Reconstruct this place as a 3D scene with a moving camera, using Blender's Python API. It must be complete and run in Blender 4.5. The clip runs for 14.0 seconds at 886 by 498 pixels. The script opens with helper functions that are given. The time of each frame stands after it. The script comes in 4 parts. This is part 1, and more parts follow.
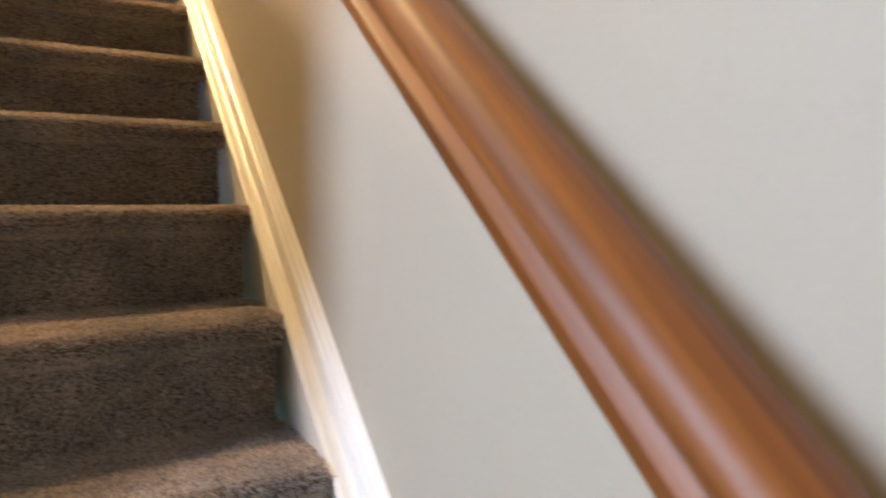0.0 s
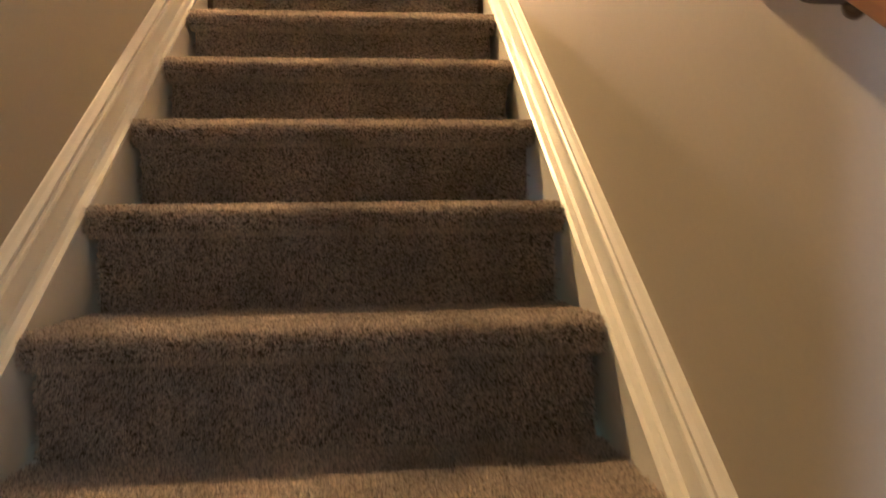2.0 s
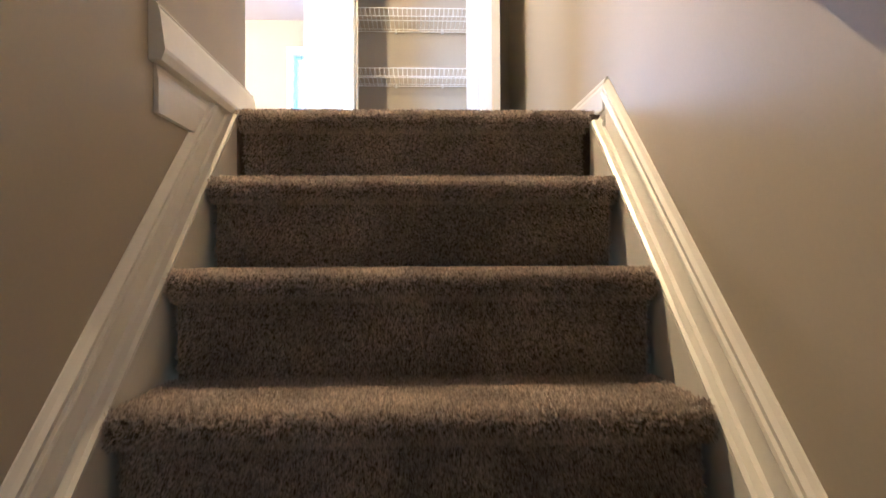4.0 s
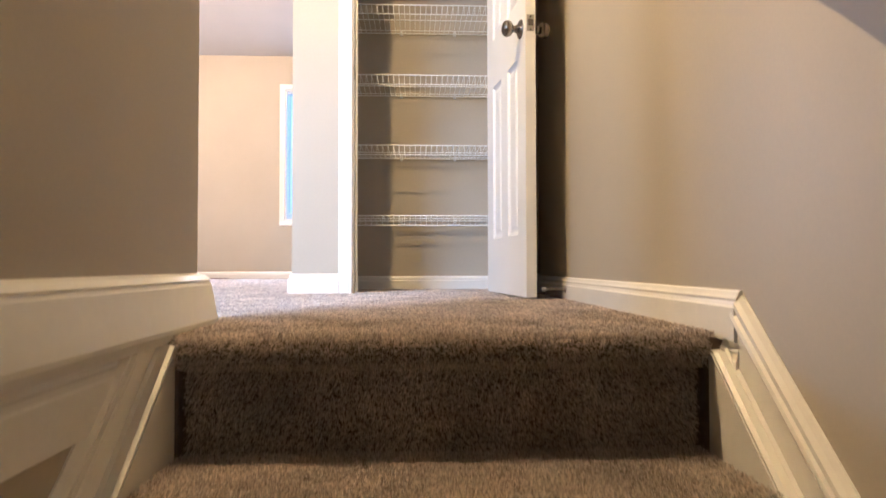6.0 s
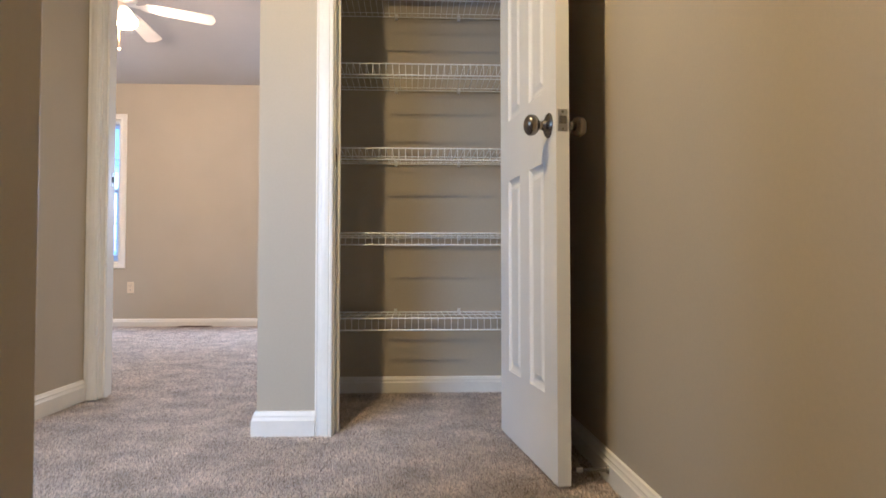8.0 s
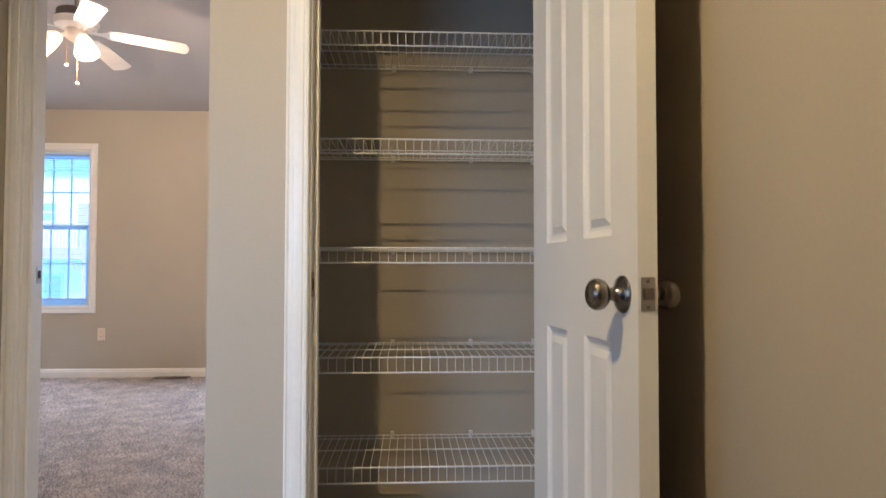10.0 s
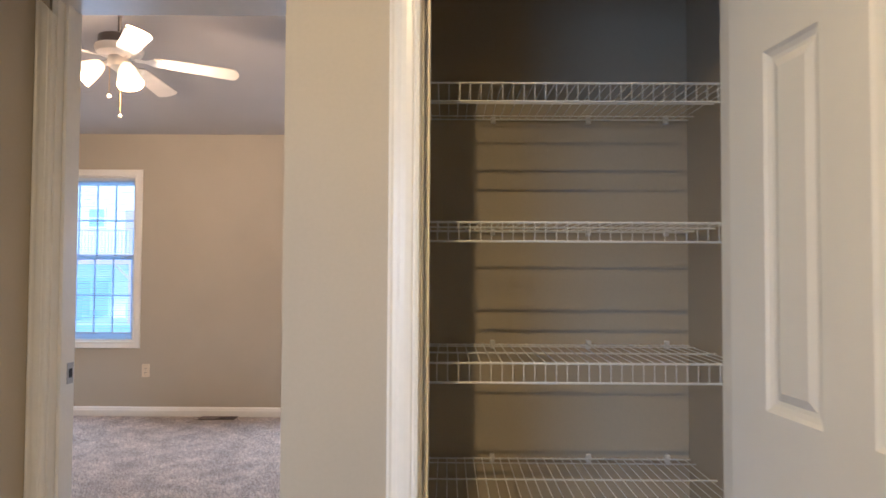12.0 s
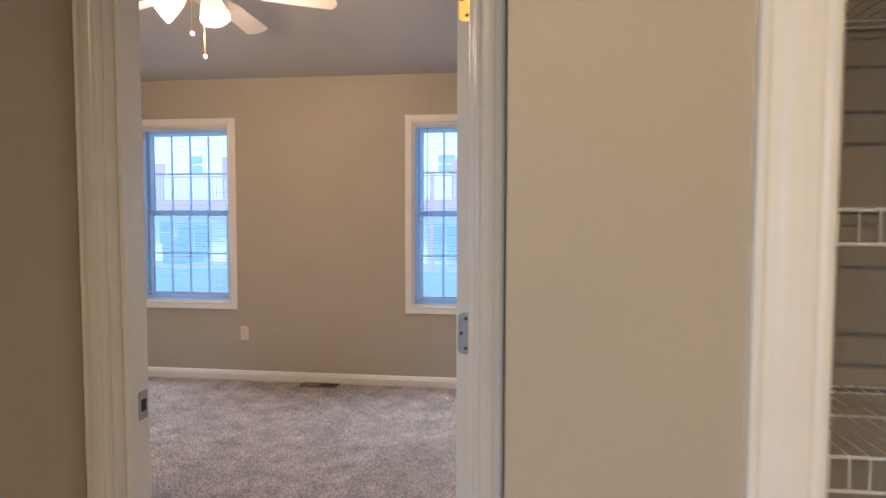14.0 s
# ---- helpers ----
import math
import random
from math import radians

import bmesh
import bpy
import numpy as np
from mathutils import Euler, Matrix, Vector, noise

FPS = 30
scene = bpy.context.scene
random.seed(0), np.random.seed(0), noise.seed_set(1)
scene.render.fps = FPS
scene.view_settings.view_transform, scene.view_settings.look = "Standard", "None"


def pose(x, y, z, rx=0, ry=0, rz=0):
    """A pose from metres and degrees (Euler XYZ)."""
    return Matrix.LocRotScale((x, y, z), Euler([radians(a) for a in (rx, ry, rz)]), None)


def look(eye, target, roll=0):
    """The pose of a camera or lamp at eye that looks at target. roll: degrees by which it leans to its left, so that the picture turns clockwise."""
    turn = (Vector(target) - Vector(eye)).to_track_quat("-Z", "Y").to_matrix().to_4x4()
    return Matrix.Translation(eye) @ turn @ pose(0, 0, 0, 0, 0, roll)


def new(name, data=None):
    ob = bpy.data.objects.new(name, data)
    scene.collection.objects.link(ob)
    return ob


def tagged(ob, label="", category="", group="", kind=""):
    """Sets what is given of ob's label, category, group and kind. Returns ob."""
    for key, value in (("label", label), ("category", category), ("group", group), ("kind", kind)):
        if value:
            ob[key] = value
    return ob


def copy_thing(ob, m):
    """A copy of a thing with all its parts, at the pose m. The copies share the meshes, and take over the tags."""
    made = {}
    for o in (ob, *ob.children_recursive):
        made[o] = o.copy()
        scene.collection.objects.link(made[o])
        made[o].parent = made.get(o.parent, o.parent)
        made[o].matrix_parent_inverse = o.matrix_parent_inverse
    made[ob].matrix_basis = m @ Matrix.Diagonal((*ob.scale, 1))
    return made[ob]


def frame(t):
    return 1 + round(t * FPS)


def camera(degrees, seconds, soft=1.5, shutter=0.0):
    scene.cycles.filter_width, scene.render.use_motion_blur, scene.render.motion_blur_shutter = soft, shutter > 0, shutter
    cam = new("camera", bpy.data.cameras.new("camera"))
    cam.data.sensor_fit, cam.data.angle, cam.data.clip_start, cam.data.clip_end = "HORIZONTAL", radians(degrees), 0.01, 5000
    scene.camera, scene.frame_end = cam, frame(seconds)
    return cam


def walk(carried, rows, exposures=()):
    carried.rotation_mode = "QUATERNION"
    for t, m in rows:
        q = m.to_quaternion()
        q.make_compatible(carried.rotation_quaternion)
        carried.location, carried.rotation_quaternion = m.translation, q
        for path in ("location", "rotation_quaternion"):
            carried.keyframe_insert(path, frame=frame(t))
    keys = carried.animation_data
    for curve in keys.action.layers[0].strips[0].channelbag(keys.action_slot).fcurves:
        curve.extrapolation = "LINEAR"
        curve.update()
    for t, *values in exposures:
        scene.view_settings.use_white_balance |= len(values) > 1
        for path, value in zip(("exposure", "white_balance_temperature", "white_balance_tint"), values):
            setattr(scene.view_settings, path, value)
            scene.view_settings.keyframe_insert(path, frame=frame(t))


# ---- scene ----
cam = camera(68.7, 14.0, shutter=0.4)
PATH = [
    (0, (0.109, -2.781, -1.181), (1.111, -1.056, -1.318), -0.2),
    (0.5, (0.082, -2.629, -1.174), (0.773, -0.755, -1.278), 0.1),
    (1, (0.066, -2.445, -1.086), (0.517, -0.499, -1.180), -0.4),
    (1.5, (0.071, -2.302, -0.961), (0.387, -0.329, -1.051), -0.3),
    (2, (0.085, -2.164, -0.843), (0.283, -0.174, -0.896), -0.9),
    (2.5, (0.055, -2.042, -0.728), (0.178, -0.046, -0.759), -1.1),
    (3, (0.031, -1.909, -0.604), (0.114, 0.089, -0.613), -0.7),
    (5.5, (-0.042, -1.223, -0.006), (0.052, 0.774, 0.034), 0.2),
    (6, (-0.055, -1.083, 0.122), (0.036, 0.914, 0.173), -0.1),
    (6.5, (-0.034, -0.966, 0.235), (0.054, 1.031, 0.3), 0.0),
    (7, (-0.013, -0.825, 0.321), (0.079, 1.172, 0.384), -0.0),
    (7.5, (-0.016, -0.704, 0.444), (0.079, 1.293, 0.512), 0.2),
    (8, (-0.043, -0.558, 0.562), (0.051, 1.439, 0.624), 0.0),
    (10.5, (-0.069, 0.121, 1.083), (0.035, 2.117, 1.144), 0.1),
    (11, (-0.118, 0.231, 1.169), (-0.024, 2.227, 1.233), 0.3),
    (11.5, (-0.199, 0.364, 1.228), (-0.139, 2.362, 1.287), 0.0),
    (12, (-0.262, 0.466, 1.282), (-0.274, 2.465, 1.344), 0.3),
    (12.5, (-0.317, 0.616, 1.332), (-0.399, 2.614, 1.373), 0.1),
    (13, (-0.387, 0.768, 1.387), (-0.553, 2.762, 1.377), 0.1),
    (13.5, (-0.46, 0.94, 1.397), (-0.692, 2.924, 1.31), 0.1),
    (14, (-0.541, 1.106, 1.396), (-0.813, 3.084, 1.278), 0.1),
]
EXPOSURES = [(0.0, 3.1, 5700, 17), (0.5, 3.15, 5900, 18), (1.0, 3.05, 6500, 22), (1.5, 2.95, 6250, 22), (2.0, 2.8, 5600, 21), (2.5, 2.7, 4600, 18), (3.0, 2.5, 4500, 18), (5.5, 1.6, 4900, 18), (6.5, 1.2, 4950, 16), (8.0, 0.55, 4850, 13), (10.5, 0.15, 4850, 13), (12.0, 0.05, 5050, 14), (14.0, -0.25, 5300, 15)]
walk(cam, [(t, look(eye, target, roll)) for t, eye, target, roll in PATH], EXPOSURES)

# ---- light ----
world = bpy.data.worlds.new("sky")
scene.world = world
world.use_nodes = True
wn = world.node_tree.nodes
sky = wn.new("ShaderNodeTexSky")
sky.sky_type = "NISHITA"
sky.sun_disc = False
sky.sun_elevation, sky.sun_rotation = radians(30), radians(193)
world.node_tree.links.new(sky.outputs[0], wn["Background"].inputs[0])
wn["Background"].inputs[1].default_value = 0.15


def lamp(name, kind, energy, colour, place, **kw):
    d = bpy.data.lights.new(name, kind)
    d.energy, d.color = energy, colour
    ob = new(name, d)
    ob.location = place
    for k, v in kw.items():
        if k == "target":
            ob.matrix_world = look(place, v)
        elif k == "radius":
            d.shadow_soft_size = v
        elif k == "size":
            d.shape, d.size, d.size_y = "RECTANGLE", v[0], v[1]
        elif k == "angle":
            d.angle = v
        elif k == "spread":
            d.spread = v
    return ob


WARM = (1.0, 0.64, 0.24)
SOFTWARM = (1.0, 0.64, 0.34)
DAY = (0.80, 0.90, 1.0)
lamp("sun", "SUN", 3.0, (1, 0.95, 0.88), (0, 0, 20), target=(1.9, 8.4, 15.0), angle=radians(10))
FAN = Vector((-2.245, 4.33, 0))
YF = 6.200          # the bedroom's window wall
lamp("landing_light", "AREA", 31, WARM, (-0.495, 0.42, 2.385), target=(-0.495, 0.42, 0), size=(0.045, 0.045), spread=radians(176))
lamp("daylight_window_1", "AREA", 6, DAY, (-3.43, YF - 0.05, 1.36), target=(-3.43, 0, 1.3), size=(0.8, 1.46))
lamp("daylight_sky_1", "AREA", 34, DAY, (-3.43, YF - 0.30, 1.30), target=(-3.43, YF - 1.7, 0.0), size=(0.8, 0.75), spread=radians(125))
lamp("daylight_blind_1", "AREA", 6.0, (0.32, 0.62, 1.0), (-3.43, YF + 0.136, 1.36), target=(-3.43, 0, 1.36), size=(0.8, 1.46))
lamp("daylight_window_2", "AREA", 6, DAY, (-1.083, YF - 0.05, 1.36), target=(-1.083, 0, 1.3), size=(0.8, 1.46))
lamp("daylight_sky_2", "AREA", 34, DAY, (-1.083, YF - 0.30, 1.30), target=(-1.083, YF - 1.7, 0.0), size=(0.8, 0.75), spread=radians(125))
lamp("daylight_blind_2", "AREA", 6.0, (0.32, 0.62, 1.0), (-1.083, YF + 0.136, 1.36), target=(-1.083, 0, 1.36), size=(0.8, 1.46))
lamp("daylight_lower", "AREA", 7.6, (0.80, 0.90, 1.0), (-4.02, -2.46, 0.2), target=(0.4, -2.42, -1.2), size=(0.9, 2.6), spread=radians(95))
lamp("daylight_hall", "AREA", 14, (0.72, 0.86, 1.0), (-4.15, -0.5, 1.4), target=(0.4, 0.8, 0.8), size=(1.0, 1.3))
lamp("daylight_hall_side", "AREA", 16, (0.72, 0.86, 1.0), (-1.7, -1.26, 1.4), target=(-0.6, 1.0, 0.0), size=(0.9, 1.3), spread=radians(105))


# ---- materials ----
def mat(name, c, rough=0.6, metal=0.0, vary=0.06, scale=6.0, bump=0.0, bump_scale=200.0, fine=0.0, fine_scale=400.0, spec=0.5):
    """A painted or solid surface: tone drifts at one large and one fine scale, with a little relief."""
    m = bpy.data.materials.new(name)
    m.use_nodes = True
    nt = m.node_tree
    b = nt.nodes["Principled BSDF"]
    b.inputs["Roughness"].default_value = rough
    b.inputs["Metallic"].default_value = metal
    b.inputs["Specular IOR Level"].default_value = spec
    co = nt.nodes.new("ShaderNodeTexCoord")
    n1 = nt.nodes.new("ShaderNodeTexNoise")
    n1.inputs["Scale"].default_value, n1.inputs["Detail"].default_value = scale, 4
    nt.links.new(co.outputs["Object"], n1.inputs["Vector"])
    ramp = nt.nodes.new("ShaderNodeValToRGB")
    ramp.color_ramp.elements[0].position, ramp.color_ramp.elements[1].position = 0.3, 0.7
    ramp.color_ramp.elements[0].color = (*[v * (1 - vary) for v in c], 1)
    ramp.color_ramp.elements[1].color = (*[min(1, v * (1 + vary)) for v in c], 1)
    nt.links.new(n1.outputs["Fac"], ramp.inputs[0])
    col = ramp.outputs[0]
    if fine:
        n2 = nt.nodes.new("ShaderNodeTexNoise")
        n2.inputs["Scale"].default_value, n2.inputs["Detail"].default_value = fine_scale, 3
        nt.links.new(co.outputs["Object"], n2.inputs["Vector"])
        r2 = nt.nodes.new("ShaderNodeMapRange")
        r2.inputs["From Min"].default_value, r2.inputs["From Max"].default_value = 0.3, 0.7
        r2.inputs["To Min"].default_value, r2.inputs["To Max"].default_value = 1 - fine, 1 + fine
        nt.links.new(n2.outputs["Fac"], r2.inputs["Value"])
        mul = nt.nodes.new("ShaderNodeVectorMath")
        mul.operation = "MULTIPLY"
        nt.links.new(col, mul.inputs[0])
        nt.links.new(r2.outputs[0], mul.inputs[1])
        col = mul.outputs[0]
    nt.links.new(col, b.inputs["Base Color"])
    if bump:
        n3 = nt.nodes.new("ShaderNodeTexNoise")
        n3.inputs["Scale"].default_value, n3.inputs["Detail"].default_value = bump_scale, 3
        nt.links.new(co.outputs["Object"], n3.inputs["Vector"])
        bp = nt.nodes.new("ShaderNodeBump")
        bp.inputs["Strength"].default_value, bp.inputs["Distance"].default_value = bump, 0.002
        nt.links.new(n3.outputs["Fac"], bp.inputs["Height"])
        nt.links.new(bp.outputs[0], b.inputs["Normal"])
    return m


def wood_mat(name, dark, light, rough=0.35):
    m = mat(name, light, rough)
    nt = m.node_tree
    b = nt.nodes["Principled BSDF"]
    co = nt.nodes.new("ShaderNodeTexCoord")
    mp = nt.nodes.new("ShaderNodeMapping")
    mp.inputs["Scale"].default_value = (70, 2.5, 70)
    nz = nt.nodes.new("ShaderNodeTexNoise")
    nz.inputs["Scale"].default_value, nz.inputs["Detail"].default_value, nz.inputs["Distortion"].default_value = 1.0, 6, 0.25
    rp = nt.nodes.new("ShaderNodeValToRGB")
    rp.color_ramp.elements[0].color, rp.color_ramp.elements[1].color = (*dark, 1), (*light, 1)
    rp.color_ramp.elements[0].position, rp.color_ramp.elements[1].position = 0.3, 0.65
    nt.links.new(co.outputs["Object"], mp.inputs[0])
    nt.links.new(mp.outputs[0], nz.inputs["Vector"])
    nt.links.new(nz.outputs["Fac"], rp.inputs[0])
    nt.links.new(rp.outputs[0], b.inputs["Base Color"])
    return m


def pile_mat(name, dark, light):
    """Carpet yarn: every tuft has its own tone, over broad patches where the pile lies differently."""
    m = mat(name, light, 0.95, spec=0.1)
    nt = m.node_tree
    b = nt.nodes["Principled BSDF"]
    ge = nt.nodes.new("ShaderNodeNewGeometry")
    rp = nt.nodes.new("ShaderNodeValToRGB")
    mid = [(p + q) / 2 for p, q in zip(dark, light)]
    rp.color_ramp.elements[0].color, rp.color_ramp.elements[1].color = (*dark, 1), (*light, 1)
    e = rp.color_ramp.elements.new(0.45)
    e.color = (*mid, 1)
    nt.links.new(ge.outputs["Random Per Island"], rp.inputs[0])
    co = nt.nodes.new("ShaderNodeTexCoord")
    nz = nt.nodes.new("ShaderNodeTexNoise")
    nz.inputs["Scale"].default_value, nz.inputs["Detail"].default_value = 7, 5
    nt.links.new(co.outputs["Object"], nz.inputs["Vector"])
    mr = nt.nodes.new("ShaderNodeMapRange")
    mr.inputs["From Min"].default_value, mr.inputs["From Max"].default_value = 0.3, 0.7
    mr.inputs["To Min"].default_value, mr.inputs["To Max"].default_value = 0.72, 1.25
    nt.links.new(nz.outputs["Fac"], mr.inputs["Value"])
    mul = nt.nodes.new("ShaderNodeVectorMath")
    mul.operation = "MULTIPLY"
    nt.links.new(rp.outputs[0], mul.inputs[0])
    nt.links.new(mr.outputs[0], mul.inputs[1])
    nt.links.new(mul.outputs[0], b.inputs["Base Color"])
    return m


def thin(m, share, c):
    """Lets a share of the light through, as yarn or thin vinyl does."""
    nt = m.node_tree
    b, out = nt.nodes["Principled BSDF"], nt.nodes["Material Output"]
    tr, mx = nt.nodes.new("ShaderNodeBsdfTranslucent"), nt.nodes.new("ShaderNodeMixShader")
    tr.inputs[0].default_value = (*c, 1)
    mx.inputs[0].default_value = share
    src = b.inputs["Base Color"].links[0].from_socket
    nt.links.new(src, tr.inputs[0])
    nt.links.new(b.outputs[0], mx.inputs[1])
    nt.links.new(tr.outputs[0], mx.inputs[2])
    nt.links.new(mx.outputs[0], out.inputs[0])
    return m


def glow(name, c, strength):
    m = bpy.data.materials.new(name)
    m.use_nodes = True
    b = m.node_tree.nodes["Principled BSDF"]
    b.inputs["Base Color"].default_value = (*c, 1)
    b.inputs["Emission Color"].default_value = (*c, 1)
    b.inputs["Emission Strength"].default_value = strength
    return m


def glass_mat(name):
    m = bpy.data.materials.new(name)
    m.use_nodes = True
    nt = m.node_tree
    b = nt.nodes["Principled BSDF"]
    b.inputs["Transmission Weight"].default_value = 1
    b.inputs["Roughness"].default_value = 0.0
    b.inputs["IOR"].default_value = 1.05
    return m


WALL = mat("wall_paint", (0.45, 0.398, 0.305), 0.55, vary=0.03, scale=2.5, bump=0.12, bump_scale=320, fine=0.015, fine_scale=120)
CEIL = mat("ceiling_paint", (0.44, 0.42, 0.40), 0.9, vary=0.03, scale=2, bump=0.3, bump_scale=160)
TRIM = mat("trim_paint", (0.80, 0.77, 0.70), 0.32, vary=0.025, scale=9, bump=0.04, bump_scale=90, fine=0.015, fine_scale=60)
DOORP = mat("door_paint", (0.80, 0.78, 0.73), 0.38, vary=0.02, scale=5, bump=0.06, bump_scale=140)
BACKING = mat("carpet_backing", (0.15, 0.12, 0.098), 0.95, vary=0.2, scale=30, fine=0.4, fine_scale=500, bump=0.8, bump_scale=400, spec=0.1)
PILE = pile_mat("carpet_yarn", (0.25, 0.20, 0.165), (0.86, 0.74, 0.62))
LOWERFLOOR = mat("lower_floor_wood", (0.33, 0.24, 0.16), 0.4, vary=0.2, scale=4)
OAK = wood_mat("stained_oak", (0.135, 0.042, 0.008), (0.30, 0.10, 0.016), 0.48)
WIRE = mat("white_coated_wire", (0.82, 0.82, 0.80), 0.35, vary=0.03)
PLASTIC = mat("clear_white_plastic", (0.75, 0.75, 0.73), 0.4, vary=0.03)
NICKEL = mat("satin_nickel", (0.25, 0.22, 0.185), 0.26, 1.0, vary=0.08, scale=40)
BRASS = mat("polished_brass", (0.75, 0.50, 0.16), 0.25, 1.0, vary=0.08, scale=40)
STEEL = mat("dull_steel", (0.40, 0.38, 0.36), 0.4, 1.0, vary=0.1, scale=50)
DARK = mat("dark_recess", (0.02, 0.018, 0.015), 0.8)
ALMOND = mat("almond_plastic", (0.72, 0.62, 0.46), 0.4, vary=0.03)
BRONZE = mat("brown_register_paint", (0.16, 0.11, 0.08), 0.5, 0.2, vary=0.1, scale=30)
FANWHITE = mat("fan_white_enamel", (0.78, 0.74, 0.68), 0.35, vary=0.03)
FANDARK = mat("fan_dark_band", (0.06, 0.05, 0.045), 0.4, vary=0.05)
BLADE = mat("fan_blade_white", (0.72, 0.66, 0.58), 0.45, vary=0.05, scale=8)
SHADE = glow("frosted_lamp_glass", (1.0, 0.78, 0.50), 1.2)
VINYL = mat("window_vinyl", (0.82, 0.84, 0.86), 0.4, vary=0.02)
SLAT = mat("blind_slat", (0.80, 0.82, 0.84), 0.45, vary=0.02)
sh = PILE.node_tree.nodes["Principled BSDF"].inputs
sh["Sheen Weight"].default_value, sh["Sheen Roughness"].default_value = 1.0, 0.5
thin(PILE, 0.15, (0.5, 0.4, 0.3))
thin(SLAT, 0.45, (0.8, 0.82, 0.84))
thin(VINYL, 0.8, (0.8, 0.82, 0.84))
GLASS = glass_mat("window_glass")
RUBBER = mat("white_rubber", (0.75, 0.73, 0.70), 0.7)


# ---- building helpers ----
def mesh_of(name, bm, m):
    bmesh.ops.recalc_face_normals(bm, faces=bm.faces)
    me = bpy.data.meshes.new(name)
    bm.to_mesh(me)
    bm.free()
    me.materials.append(m)
    return me


def part(name, bm, m, parent=None, label="", smooth=False):
    me = bm if isinstance(bm, bpy.types.Mesh) else mesh_of(name, bm, m)
    if smooth:
        for p in me.polygons:
            p.use_smooth = True
        me.set_sharp_from_angle(angle=radians(38))
    ob = new(name, me)
    if parent:
        ob.parent = parent
    if label:
        tagged(ob, label)
    return ob


def thing(name, label, category, place=(0, 0, 0), rz=0, group="", kind=""):
    ob = new(name)
    ob.matrix_world = pose(*place, 0, 0, rz)
    bpy.context.view_layer.update()
    return tagged(ob, label, category, group, kind)


def add_box(bm, x0, x1, y0, y1, z0, z1, bevel=0.0, seg=2):
    r = bmesh.ops.create_cube(bm, size=1, matrix=Matrix.Translation(((x0 + x1) / 2, (y0 + y1) / 2, (z0 + z1) / 2)) @ Matrix.Diagonal((abs(x1 - x0), abs(y1 - y0), abs(z1 - z0), 1)))
    if bevel:
        es = {e for v in r["verts"] for e in v.link_edges}
        bmesh.ops.bevel(bm, geom=list(es), offset=bevel, segments=seg, affect="EDGES", profile=0.5)
    return bm


def boxes(*list_of, bevel=0.0):
    bm = bmesh.new()
    for b in list_of:
        add_box(bm, *b, bevel=bevel)
    return bm


def structure(name, bm, m, label="", category="wall"):
    return tagged(part(name, bm, m), label, category, kind="structure")


def prism(profile, a, b, u, v, cut_a=(0, 0), cut_b=(0, 0), bm=None):
    """A moulding: the profile's points (p, q) lie at p*u + q*v, drawn from a to b; a cut slants an end along p and q."""
    bm = bm or bmesh.new()
    a, b, u, v = Vector(a), Vector(b), Vector(u), Vector(v)
    d = (b - a).normalized()
    va = [bm.verts.new(a + p * u + q * v + d * (cut_a[0] * p + cut_a[1] * q)) for p, q in profile]
    vb = [bm.verts.new(b + p * u + q * v + d * (cut_b[0] * p + cut_b[1] * q)) for p, q in profile]
    n = len(profile)
    for i in range(n):
        bm.faces.new((va[i], va[(i + 1) % n], vb[(i + 1) % n], vb[i]))
    bm.faces.new(va[::-1])
    bm.faces.new(vb)
    return bm


def lathe(profile, seg=24, bm=None, m=None):
    """A turned body round z; profile of (radius, z), closed where the radius is 0."""
    bm = bm or bmesh.new()
    rings = []
    for r, z in profile:
        if r < 1e-6:
            rings.append([bm.verts.new((0, 0, z))])
        else:
            rings.append([bm.verts.new((r * math.cos(2 * math.pi * i / seg), r * math.sin(2 * math.pi * i / seg), z)) for i in range(seg)])
    for p, q in zip(rings, rings[1:]):
        for i in range(seg):
            j = (i + 1) % seg
            if len(p) == 1 and len(q) > 1:
                bm.faces.new((p[0], q[i], q[j]))
            elif len(q) == 1 and len(p) > 1:
                bm.faces.new((p[i], p[j], q[0]))
            elif len(p) > 1:
                bm.faces.new((p[i], p[j], q[j], q[i]))
    if m is not None:
        bmesh.ops.transform(bm, matrix=m, verts=bm.verts)
    return bm


def rod(bm, a, b, r, seg=6):
    a, b = Vector(a), Vector(b)
    q = (b - a).to_track_quat("Z", "Y").to_matrix().to_4x4()
    L = (b - a).length
    bmesh.ops.create_cone(bm, cap_ends=True, segments=seg, radius1=r, radius2=r, depth=L, matrix=Matrix.Translation((a + b) / 2) @ q)
    return bm


# ---- the plan ----
RISE, RUN, STEPS = 0.198, 0.232, 14
LOW = -RISE * STEPS
WX = 0.483          # inner faces of the stair walls
CEIL_Z = 2.44
LEFT_END = -1.90    # foot of the stair's left wall
CORNER = 0.230      # its upper end at the landing
YC = 1.650          # face of the closet wall
YD = 2.320          # face of the bedroom door's wall
HALL_X = -1.455
NX, RX = 0.443, 0.432       # half widths of nosing and riser

